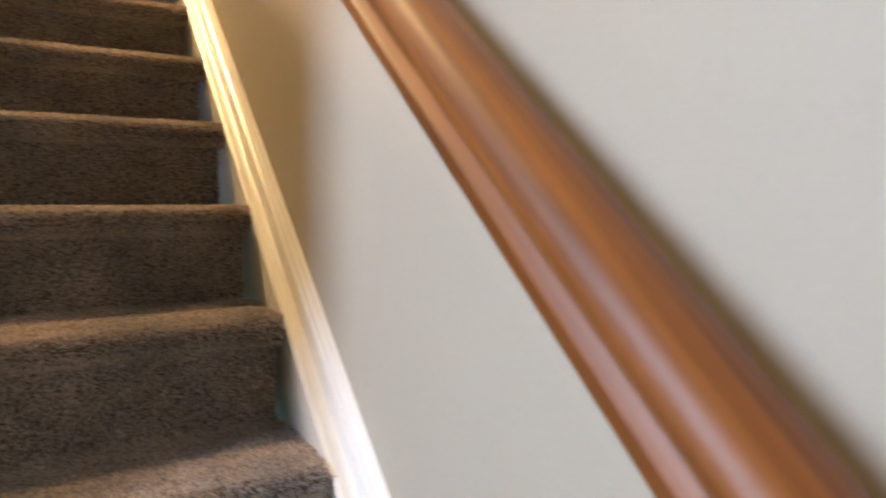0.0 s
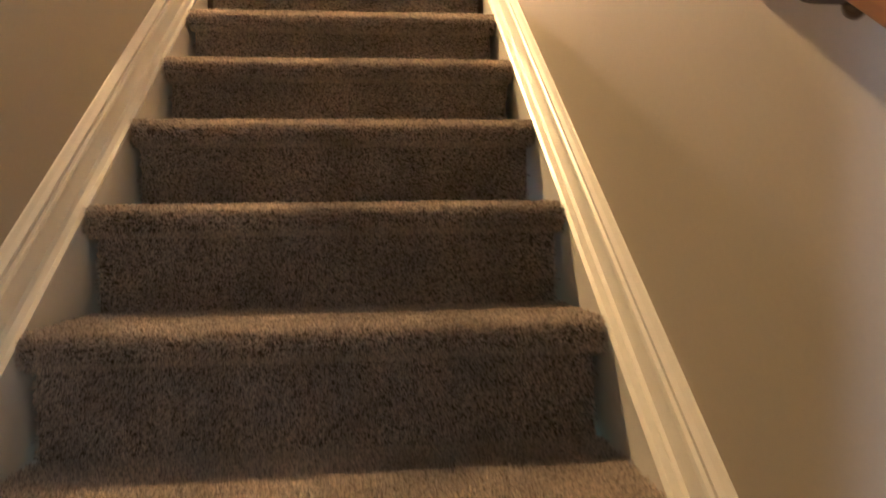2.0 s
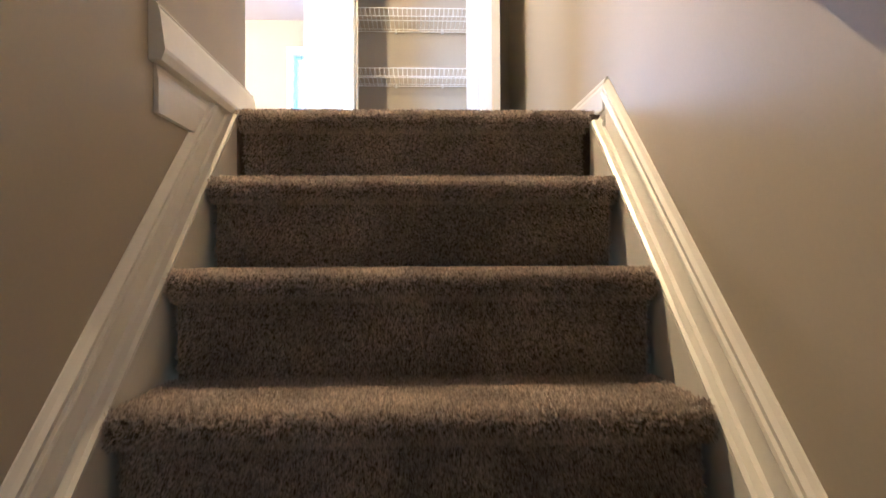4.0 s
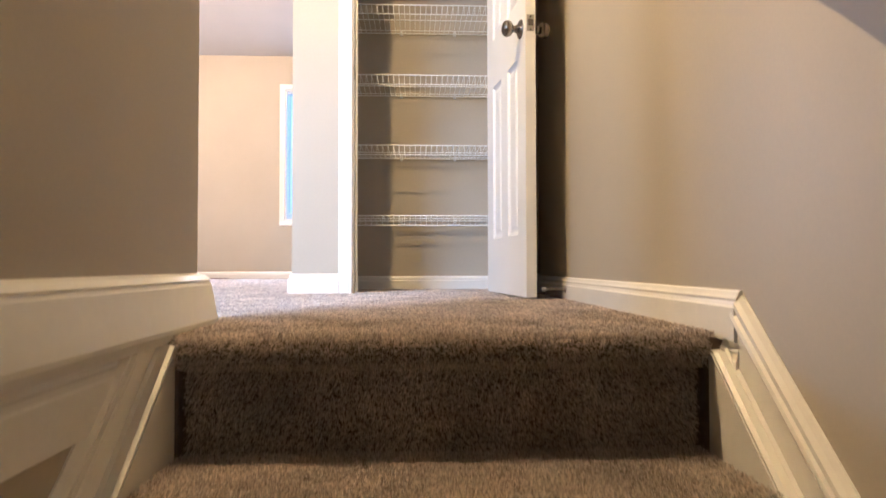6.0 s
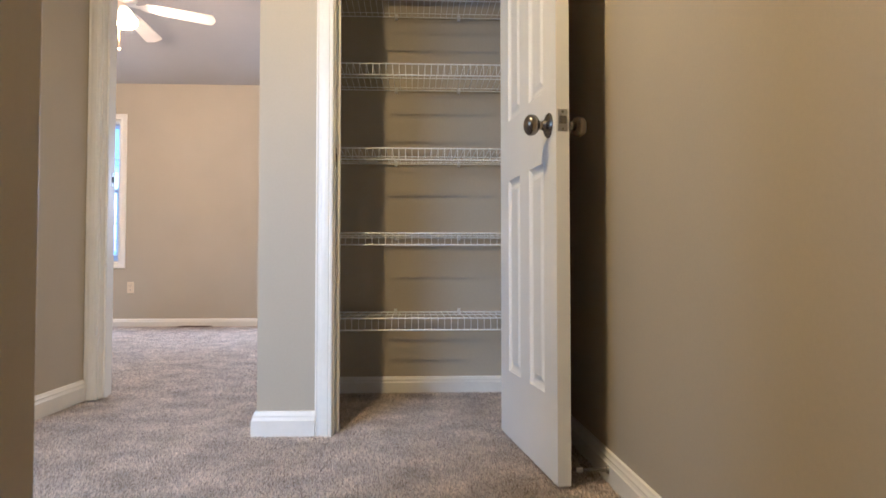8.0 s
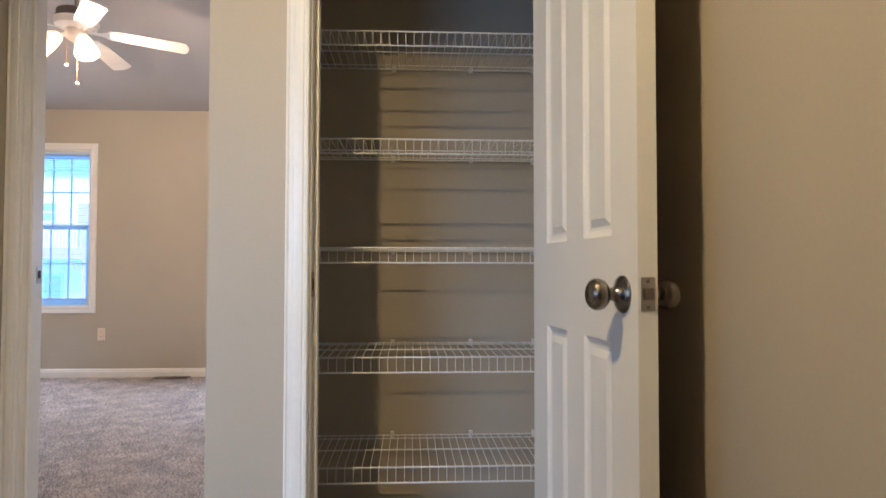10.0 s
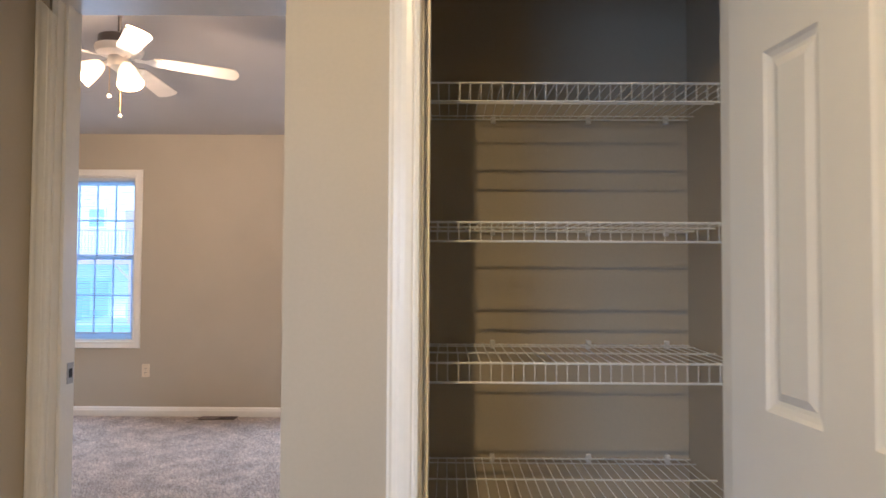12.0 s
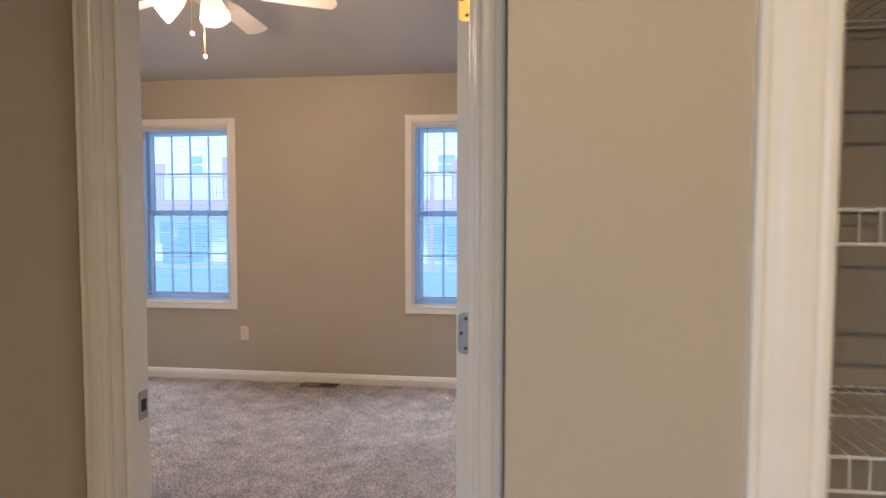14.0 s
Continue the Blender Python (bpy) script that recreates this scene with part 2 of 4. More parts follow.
# walls
structure("wall_stair_right", boxes((WX, WX + 0.12, -5.2, 2.59, LOW - 0.1, CEIL_Z)), WALL, "taupe painted wall beside the stairs and landing")
structure("wall_stair_left", boxes((-WX - 0.12, -WX, LEFT_END, CORNER, LOW - 0.1, CEIL_Z), bevel=0.006), WALL, "taupe painted wall ending at the landing")
structure("wall_closet_front", boxes((-0.562, -0.31, YC, YC + 0.11, 0, CEIL_Z), (0.292, WX - 0.001, YC, YC + 0.11, 0, CEIL_Z), (-0.31, 0.292, YC, YC + 0.11, 2.04, CEIL_Z)), WALL, "taupe painted wall round the closet opening")
structure("wall_closet_side", boxes((-0.562, -0.455, YC + 0.11, YD + 0.01, 0, CEIL_Z), (-0.556, -0.455, YD + 0.01, 2.47, 0, CEIL_Z)), WALL, "taupe painted side wall of the closet")
structure("wall_closet_back", boxes((-0.455, WX - 0.001, 2.47, 2.59, 0, CEIL_Z)), WALL, "grey taupe back wall of the closet")
structure("wall_bedroom_door", boxes((-4.5, -1.42, YD, YD + 0.12, 0, 3.2), (-0.63, -0.558, YD, YD + 0.12, 0, 3.2), (-1.42, -0.63, YD, YD + 0.12, 2.08, 3.2), (-0.558, 0.1, 2.591, 2.70, 0, 3.2), (-0.558, -0.46, 2.472, 2.591, 0, 3.2)), WALL, "taupe painted wall with the bedroom door opening")
structure("wall_hall_left", boxes((HALL_X - 0.12, HALL_X, 1.25, YD, 0, CEIL_Z)), WALL, "taupe painted wall beside the bedroom door")
structure("wall_hall_back", boxes((-4.3, HALL_X - 0.12, 1.25, 1.37, 0, CEIL_Z), (-4.3, -2.2, -1.42, -1.30, 0, CEIL_Z), (-1.2, -WX - 0.12, -1.42, -1.30, 0, CEIL_Z), (-2.2, -1.2, -1.42, -1.30, 0, 0.7), (-2.2, -1.2, -1.42, -1.30, 2.1, CEIL_Z)), WALL, "taupe painted hall walls with a window opening")
structure("wall_hall_end", boxes((-4.42, -4.3, -1.42, -1.0, 0, CEIL_Z), (-4.42, -4.3, 0.0, 1.37, 0, CEIL_Z), (-4.42, -4.3, -1.0, 0.0, 0, 0.7), (-4.42, -4.3, -1.0, 0.0, 2.1, CEIL_Z)), WALL, "taupe painted end wall with a window opening")
structure("wall_stair_foot", boxes((-WX - 0.12, WX, -5.3, -5.2, LOW, CEIL_Z)), WALL, "taupe painted wall at the foot of the stairs")
structure("wall_foyer", boxes((-4.2, -WX - 0.12, -5.3, -5.2, LOW, CEIL_Z), (-4.2, -WX - 0.12, LEFT_END, LEFT_END + 0.12, LOW, CEIL_Z), (-4.2, -4.08, -5.2, -2.95, LOW, CEIL_Z), (-4.2, -4.08, -1.98, LEFT_END, LOW, CEIL_Z), (-4.2, -4.08, -2.95, -1.98, LOW, -1.15), (-4.2, -4.08, -2.95, -1.98, 1.55, CEIL_Z)), WALL, "taupe painted foyer walls with a tall window opening")

# window wall of the bedroom, with its two openings
WIN = ((-3.43, "left"), (-1.083, "right"))
OW, OZ0, OZ1 = 0.40, 0.632, 2.09
wb = [(-4.5, -3.43 - OW, YF, YF + 0.14, -0.1, 2.6), (-3.43 + OW, -1.083 - OW, YF, YF + 0.14, -0.1, 2.6), (-1.083 + OW, 0.1, YF, YF + 0.14, -0.1, 2.6)]
for cx, _ in WIN:
    wb += [(cx - OW, cx + OW, YF, YF + 0.14, -0.1, OZ0), (cx - OW, cx + OW, YF, YF + 0.14, OZ1, 2.6)]
structure("wall_bedroom_windows", boxes(*wb), WALL, "taupe painted bedroom wall with two windows")
structure("wall_bedroom_sides", boxes((-4.62, -4.5, YD, YF + 0.14, -0.1, 3.3), (0.1, 0.22, 2.591, YF + 0.14, -0.1, 3.3)), WALL, "taupe painted bedroom side walls")

# ceilings
bm = bmesh.new()
RIDGE = 3.10
prism([(2.59, 2.53), (YF + 0.02, 2.464), (YF + 0.02, 2.62), (4.33, RIDGE + 0.16), (YD + 0.12, 2.65), (YD + 0.12, 2.49), (4.33, RIDGE)][1:], (-4.5, 0, 0), (0.1, 0, 0), (0, 1, 0), (0, 0, 1), bm=bm)
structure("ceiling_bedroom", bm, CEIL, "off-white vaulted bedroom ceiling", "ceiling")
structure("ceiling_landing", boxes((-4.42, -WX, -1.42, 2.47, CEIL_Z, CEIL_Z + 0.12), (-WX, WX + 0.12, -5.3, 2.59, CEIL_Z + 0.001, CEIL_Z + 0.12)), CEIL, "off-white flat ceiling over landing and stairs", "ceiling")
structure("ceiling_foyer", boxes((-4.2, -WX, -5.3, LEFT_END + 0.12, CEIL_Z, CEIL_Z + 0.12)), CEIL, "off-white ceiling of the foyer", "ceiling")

# floors
LOWBED = -0.030     # the bedroom's floor lies a little lower


def floor_z(y):
    """Height of the carpet's backing: level on the landing, sagging a little towards the bedroom."""
    return LOWBED * min(1.0, max(0.0, (y - YC) / 1.8))


def floor_strip(bm, x0, x1, y0, y1, n=1):
    for k in range(n):
        ya, yb = y0 + (y1 - y0) * k / n, y0 + (y1 - y0) * (k + 1) / n
        prism([(ya, -0.26), (yb, -0.26), (yb, floor_z(yb) - 0.003), (ya, floor_z(ya) - 0.003)], (x0, 0, 0), (x1, 0, 0), (0, 1, 0), (0, 0, 1), bm=bm)


bm = boxes((-4.3, -WX - 0.001, -1.3, 0, -0.26, -0.003))
floor_strip(bm, -4.3, -WX - 0.001, 0.03, YC)
floor_strip(bm, -WX, -NX, 0.012, YC)
floor_strip(bm, NX, WX, 0.012, YC)
floor_strip(bm, -NX, NX, 0.03, YC)
floor_strip(bm, -4.3, WX, YC, YD + 0.06, 1)
floor_strip(bm, -0.455, WX, YD + 0.06, 2.47)
structure("floor_landing", bm, BACKING, "brown frieze carpet of the landing", "carpet")
bm = bmesh.new()
floor_strip(bm, -4.5, -0.57, YD + 0.06, 2.60)
floor_strip(bm, -4.5, 0.1, 2.60, YC + 1.8)
floor_strip(bm, -4.5, 0.1, YC + 1.8, YF)
structure("floor_bedroom", bm, BACKING, "brown-grey bedroom carpet with trodden patches", "carpet")
structure("floor_lower", boxes((-4.2, WX, -5.3, -STEPS * RUN + RUN + 0.02, LOW - 0.1, LOW), (-4.2, -WX - 0.02, -STEPS * RUN + RUN + 0.02, LEFT_END + 0.01, LOW - 0.1, LOW)), LOWERFLOOR, "brown wooden floor at the foot of the stairs", "floor")

# ---- staircase ----
NR = 0.023                  # radius of the rolled nosing


def step_profile():
    """Side view of one step: y back from the nosing's front, z from its top."""
    pts = [(RUN + 0.03, -0.004), (NR, -0.002)]
    for i in range(1, 8):
        a = radians(90 + i * 180 / 8)
        pts.append((NR + NR * math.cos(a), -NR + (NR - 0.002) * math.sin(a)))
    return pts + [(NR, -2 * NR)]


stairs = thing("staircase", "straight staircase carpeted in dark brown frieze pile", "staircase", kind="")
for k in range(STEPS):
    pr = step_profile()
    bm = prism(pr + [(RUN + 0.03, -2 * NR)], (-NX, 0, 0), (NX, 0, 0), (0, 1, 0), (0, 0, 1))
    prism([(NR + 0.003, -2 * NR + 0.004), (NR + 0.004, -RISE - 0.01), (RUN + 0.03, -RISE - 0.01), (RUN + 0.03, -2 * NR + 0.004)], (-RX, 0, 0), (RX, 0, 0), (0, 1, 0), (0, 0, 1), bm=bm)
    st = part("step", bm, BACKING, stairs)
    st.location = (0, -k * RUN, -k * RISE)


def tufts(rects, per_m2, size, seed):
    """Pile: yarn ends that mostly stand up, wide at the tip, and some lying down, strewn over rectangles (corner, side, side, way out)."""
    rng = np.random.default_rng(seed)
    out = []
    for c, u, v, n, fuzz in rects:
        c, u, v, n = (np.array(q, float) for q in (c, u, v, n))
        count = max(1, int(per_m2 * np.linalg.norm(u) * np.linalg.norm(v)))
        base = c + rng.random((count, 1)) * u + rng.random((count, 1)) * v
        uu, vv, nn = u / np.linalg.norm(u), v / np.linalg.norm(v), n / np.linalg.norm(n)
        up = rng.random((count, 1)) < fuzz
        ang = rng.random((count, 1)) * 2 * np.pi
        a = np.cos(ang) * uu + np.sin(ang) * vv
        b = -np.sin(ang) * uu + np.cos(ang) * vv
        lean = rng.normal(size=(count, 2)) * 0.38
        stand = nn + lean[:, :1] * uu + lean[:, 1:] * vv
        flat = b + rng.normal(size=(count, 1)) * 0.3 * nn
        L = size * (0.7 + 0.8 * rng.random((count, 1)))
        way = np.where(up, stand, flat)
        foot = base + np.where(up, 0.0, size * 0.3 * rng.random((count, 1))) * nn
        tip = foot + way * L
        w = size * (0.13 + 0.09 * rng.random((count, 1)))
        out.append(np.stack([foot, tip - a * w, tip + a * w], 1))
    return np.concatenate(out).reshape(-1, 3)


def pile(name, verts, parent=None):
    n = len(verts) // 3
    me = bpy.data.meshes.new(name)
    me.vertices.add(len(verts))
    me.vertices.foreach_set("co", verts.ravel())
    me.loops.add(3 * n)
    me.loops.foreach_set("vertex_index", np.arange(3 * n, dtype=np.int32))
    me.polygons.add(n)
    me.polygons.foreach_set("loop_start", np.arange(0, 3 * n, 3, dtype=np.int32))
    me.update(calc_edges=True)
    me.materials.append(PILE)
    ob = new(name, me)
    ob.parent = parent
    return ob


rects = []
for k in range(0, 10):
    y, z = -k * RUN, -k * RISE
    back = RUN + NR + 0.002
    if k:
        rects.append(((-NX, y + NR, z - 0.003), (2 * NX, 0, 0), (0, back - NR, 0), (0, 0, 1), 0.8))
    for i in range(7):
        a0, a1 = radians(90 + i * 26), radians(90 + (i + 1) * 26)
        p0 = (y + NR + NR * math.cos(a0), z - NR + NR * math.sin(a0))
        p1 = (y + NR + NR * math.cos(a1), z - NR + NR * math.sin(a1))
        am = (a0 + a1) / 2
        rects.append(((-NX, p0[0], p0[1]), (2 * NX, 0, 0), (0, p1[0] - p0[0], p1[1] - p0[1]), (0, math.cos(am), math.sin(am)), 0.85))
        for s in (-1, 1):
            rects.append(((s * NX, p0[0], p0[1]), (0, NR + y - p0[0], 0.0001), (0, p1[0] - p0[0], p1[1] - p0[1] - 0.0001), (s * 0.6, 0, 0), 0.7))
    rects.append(((-RX, y + NR + 0.003, z - RISE), (2 * RX, 0, 0), (0, 0, RISE - 2 * NR), (0, -1, -0.35), 0.85))
tagged(pile("carpet_pile", tufts(rects, 250000, 0.0074, 3), stairs), "dark brown frieze carpet pile", kind="stuff")


def floor_rect(x0, x1, y0, y1, fuzz):
    za, zb = floor_z(y0) - 0.003, floor_z(y1) - 0.003
    return ((x0, y0, za), (x1 - x0, 0, 0), (0, y1 - y0, zb - za), (0, 0, 1), fuzz)


rects = [floor_rect(-0.466, 0.466, 0.014, YC, 0.75), floor_rect(HALL_X, -NX, CORNER, YC, 0.75), floor_rect(HALL_X, -0.57, YC, YD + 0.10, 0.75), floor_rect(-0.45, 0.47, YC, 2.46, 0.75)]
tagged(pile("landing_carpet_pile", tufts(rects, 170000, 0.0080, 5)), "brown frieze carpet pile of the landing", "carpet", kind="stuff")
rects = [floor_rect(-3.9, -0.57, YD + 0.10, 2.60, 0.6), floor_rect(-3.9, -0.3, 2.60, YC + 1.8, 0.6), floor_rect(-3.9, -0.3, YC + 1.8, YF - 0.016, 0.6)]
tagged(pile("bedroom_carpet_pile", tufts(rects, 70000, 0.0105, 7)), "brown-grey bedroom carpet pile", "carpet", kind="stuff")

# ---- skirts, baseboards, casings ----
SL = RISE / RUN
ANG = math.atan(SL)
UP = Vector((0, -math.sin(ANG), math.cos(ANG)))      # square to the slope
ALONG = Vector((0, math.cos(ANG), math.sin(ANG)))
BASE = [(0, 0), (0.016, 0), (0.016, 0.058), (0.0135, 0.062), (0.0115, 0.069), (0.0125, 0.073), (0.009, 0.079), (0.0065, 0.086), (0, 0.088)]
SKIRT = [(0, 0), (0.020, 0.0), (0.0165, 0.005), (0.0105, 0.008), (0.0105, 0.062), (0.0165, 0.067), (0.0185, 0.073), (0.0165, 0.080), (0.0115, 0.083), (0.0115, 0.088), (0.0150, 0.091), (0.0150, 0.099), (0.0085, 0.106), (0.003, 0.115), (0, 0.116)]


def skirt(side, top_y, label, tall):
    """Stringer board with a slanted moulding along the stairs."""
    th = thing("stair_skirt", label, "stair skirt", (side * WX, 0, 0))
    y0 = -STEPS * RUN + 0.1
    lift = -0.012
    bm = bmesh.new()
    prism([(y0, y0 * SL - 0.26), (top_y + 0.02, top_y * SL - 0.26), (top_y + 0.02, top_y * SL + lift), (y0, y0 * SL + lift)], (-side * 0.034, 0, 0), (0, 0, 0), (0, 1, 0), (0, 0, 1), bm=bm)
    part("stringer_board", bm, TRIM, th)
    bm = prism([(p, q * tall) for p, q in SKIRT], (0, y0, y0 * SL + lift), (0, top_y, top_y * SL + lift), (-side, 0, 0), UP, cut_b=(0, math.tan(ANG / 2) if side > 0 else -1 / math.tan(ANG)))
    part("skirt_moulding", bm, TRIM, th, smooth=False)
    bm = prism([(0, 0), (0.0365, 0), (0.0365, 0.004), (0.030, 0.008), (0, 0.008)], (0, y0, y0 * SL + lift - 0.006), (0, top_y, top_y * SL + lift - 0.006), (-side, 0, 0), UP)
    part("skirt_ledge", bm, TRIM, th)
    return th


skirt(1, -0.012, "cream painted stair skirt with beaded moulding", 0.83)
skirt(-1, 0.006, "cream painted stair skirt meeting the landing baseboard", 0.76)


FOOT = [(0, -0.006), (0.023, -0.006), (0.029, 0.008), (0.030, 0.015), (0.0205, 0.080), (0.017, 0.087), (0.0185, 0.090), (0.010, 0.099), (0, 0.103)]


def base(name, a, b, out, cut_a=0, cut_b=0, h=1.0, label="cream painted moulded baseboard", shape=BASE):
    pr = [(p, q * h) for p, q in shape]
    return structure(name, prism(pr, a, b, out, (0, 0, 1), (cut_a, 0), (cut_b, 0)), TRIM, label, "baseboard")


base("baseboard", (WX, -0.045, -0.004), (WX, YC, -0.004), (-1, 0, 0), 0, -1, h=0.96)
base("baseboard", (WX, -0.05, -0.10), (WX, 0.03, -0.10), (-1, 0, 0), h=1.1)
base("baseboard", (-WX, -0.445, 0.0), (-WX, CORNER, 0.0), (1, 0, 0), 0, 1, h=1.05, shape=FOOT, label="cream painted landing baseboard sawn off square above the stairs")
base("baseboard", (-WX, -0.422, -0.098), (-WX, -0.12, -0.098), (0.6, 0, 0), h=1.08, label="cream painted baseboard offcut under the landing baseboard")
base("baseboard", (-WX, CORNER, 0.0), (-WX - 0.12, CORNER, 0.0), (0, 1, 0), -1, 0, h=1.06)
base("baseboard", (-0.562, YC, 0), (-0.3685, YC, 0), (0, -1, 0), -1, 0)
base("baseboard", (-0.562, YC, 0), (-0.562, YD, -0.012), (-1, 0, 0), -1, 0)
base("baseboard", (0.347, YC, 0), (WX, YC, 0), (0, -1, 0), 0, -1)
base("baseboard", (HALL_X, 1.25, 0), (HALL_X, YD - 0.016, 0), (1, 0, 0))
base("baseboard", (-0.455, 2.47, -0.014), (WX - 0.001, 2.47, -0.014), (0, -1, 0), h=0.9)
base("baseboard", (-0.455, YC + 0.11, 0), (-0.455, 2.454, 0), (1, 0, 0))
base("baseboard", (WX - 0.001, YC + 0.12, 0), (WX - 0.001, 2.454, 0), (-1, 0, 0))
base("baseboard", (-4.5, YF, LOWBED), (0.1, YF, LOWBED), (0, -1, 0), label="cream painted baseboard under the bedroom windows")
base("baseboard", (-4.5, YD + 0.12, LOWBED), (-4.5, YF - 0.016, LOWBED), (1, 0, 0))

CASE = [(0, 0), (0, 0.010), (0.005, 0.013), (0.010, 0.011), (0.018, 0.0125), (0.024, 0.0155), (0.034, 0.017), (0.046, 0.0175), (0.050, 0.0155), (0.054, 0.0175), (0.061, 0.0165), (0.064, 0.012), (0.064, 0)]


def door_frame(name, x0, x1, y, depth, top, label, wide=1.0):
    """Casing on the near face, jamb through the wall and door stop; x0, x1 are the clear opening."""
    th = tagged(new(name), label, "door frame", kind="structure")
    pr = [(p * wide, q) for p, q in CASE]
    J = 0.018
    w = 0.064 * wide
    part("casing", prism(pr, (x0 - w - 0.004, y, 0), (x0 - w - 0.004, y, top + 0.004), (1, 0, 0), (0, -1, 0), (0, 0), (-1, 0)), TRIM, th)
    part("casing", prism(pr, (x1 + w + 0.004, y, 0), (x1 + w + 0.004, y, top + 0.004), (-1, 0, 0), (0, -1, 0), (0, 0), (-1, 0)), TRIM, th)
    part("casing", prism(pr, (x0 - w - 0.004, y, top + w + 0.004), (x1 + w + 0.004, y, top + w + 0.004), (0, 0, -1), (0, -1, 0), (1, 0), (-1, 0)), TRIM, th)
    part("jamb", boxes((x0 - J, x0, y + 0.001, y + depth, 0, top), bevel=0.0015), TRIM, th)
    part("jamb", boxes((x1, x1 + J, y + 0.001, y + depth, 0, top), bevel=0.0015), TRIM, th)
    part("jamb", boxes((x0 - J, x1 + J, y + 0.001, y + depth, top, top + J), bevel=0.0015), TRIM, th)
    return th


cf = door_frame("door_frame_closet", -0.306, 0.287, YC, 0.115, 2.035, "cream painted closet door frame with fluted casing", wide=0.92)
for x0, x1 in ((-0.306, -0.295), (0.276, 0.287)):
    part("door_stop", boxes((x0, x1, YC + 0.042, YC + 0.075, 0, 2.035), bevel=0.002), TRIM, cf)
bm = boxes((-0.3062, -0.3045, 1.662, 1.694, 0.915, 0.978))
sp = part("strike_plate", bm, STEEL, cf, "dull steel strike plate")
part("strike_hole", boxes((-0.3046, -0.3040, 1.670, 1.688, 0.932, 0.961)), DARK, sp)
bf = door_frame("door_frame_bedroom", -1.395, -0.652, YD, 0.125, 2.062, "cream painted bedroom door frame with moulded casing", wide=0.86)
for x0, x1 in ((-1.395, -1.384), (-0.663, -0.652)):
    part("door_stop", boxes((x0, x1, YD + 0.035, YD + 0.068, 0, 2.062), bevel=0.002), TRIM, bf)
sp = part("strike_plate", boxes((-1.3955, -1.393, 2.405, 2.437, 0.932, 0.995), bevel=0.0005), STEEL, bf, "dull steel strike plate")
part("strike_hole", boxes((-1.3932, -1.3925, 2.412, 2.430, 0.950, 0.977)), DARK, sp)

# ---- doors ----
PANELS = ((0.216, 0.838), (1.034, 1.64), (1.74, 1.93))


def panel_door(width, thick, height):
    """A moulded six-panel slab, hinge edge at x = 0, faces at y = 0 and y = thick."""
    bm = bmesh.new()
    st, mid = 0.106, 0.100
    pw = (width - 2 * st - mid) / 2
    xs = [0, st, st + pw, st + pw + mid, width - st, width]
    zs = [0.0]
    for z0, z1 in PANELS:
        zs += [z0, z1]
    zs.append(height)
    for face in (0, 1):
        y, s = (0.0, 1) if face == 0 else (thick, -1)
        for i in range(5):
            for j in range(len(zs) - 1):
                x0, x1, z0, z1 = xs[i], xs[i + 1], zs[j], zs[j + 1]
                if i in (1, 3) and j % 2 == 1:
                    loops = []
                    for inset, d in ((0, 0), (0.006, 0.0045), (0.014, 0.0075), (0.021, 0.008), (0.036, 0.0025)):
                        loops.append([bm.verts.new((x, y + s * d, z)) for x, z in ((x0 + inset, z0 + inset), (x1 - inset, z0 + inset), (x1 - inset, z1 - inset), (x0 + inset, z1 - inset))])
                    for p, q in zip(loops, loops[1:]):
                        for e in range(4):
                            bm.faces.new((p[e], p[(e + 1) % 4], q[(e + 1) % 4], q[e]))
                    bm.faces.new(loops[-1])
                else:
                    bm.faces.new([bm.verts.new((x, y, z)) for x, z in ((x0, z0), (x1, z0), (x1, z1), (x0, z1))])
    for x in (0, width):
        bm.faces.new([bm.verts.new((x, yy, zz)) for yy, zz in ((0, 0), (thick, 0), (thick, height), (0, height))])
    for z in (0, height):
        bm.faces.new([bm.verts.new((xx, yy, z)) for xx, yy in ((0, 0), (width, 0), (width, thick), (0, thick))])
    bmesh.ops.remove_doubles(bm, verts=bm.verts, dist=1e-5)
    return bm


KNOB = [(0, 0), (0.033, 0), (0.0335, 0.002), (0.030, 0.0065), (0.020, 0.010), (0.0135, 0.016), (0.0115, 0.022), (0.0120, 0.028), (0.019, 0.032), (0.0255, 0.038), (0.0280, 0.046), (0.0275, 0.054), (0.023, 0.061), (0.015, 0.0655), (0, 0.067)]


def knob_set(parent, x, z, thick):
    for y, rx in ((0.0, 90), (thick, -90)):
        bm = lathe(KNOB, 32, m=pose(x, y, z, rx))
        k = part("door_knob", bm, NICKEL, parent, "satin nickel round door knob", smooth=True)
        if rx == 90:
            part("privacy_pin", lathe([(0, 0.002), (0.002, 0.002), (0.002, 0.008), (0, 0.008)], 8, m=pose(x + 0.024, y, z - 0.006, rx)), STEEL, k)


# the closet door: hinge at its right jamb, swung out nearly to the wall
HX, HY = 0.262, YC + 0.016
ang = math.degrees(math.atan2(1.078 - HY, 0.324 - HX))
closet_door = thing("closet_door", "white six-panel closet door standing open", "door", (HX, HY, 0.014), ang)
DW = 0.592
part("slab", panel_door(DW, 0.035, 2.015), DOORP, closet_door)
knob_set(closet_door, DW - 0.058, 0.928, 0.035)
lp = part("latch_plate", boxes((DW - 0.0005, DW + 0.0016, 0.005, 0.030, 0.902, 0.959), bevel=0.0005), STEEL, closet_door, "dull steel latch plate")
part("latch_bolt", prism([(0, -0.009), (0.010, -0.009), (0.003, 0.009), (0, 0.009)], (DW + 0.0016, 0.0175, 0.921), (DW + 0.0016, 0.0175, 0.940), (1, 0, 0), (0, 1, 0)), NICKEL, lp)
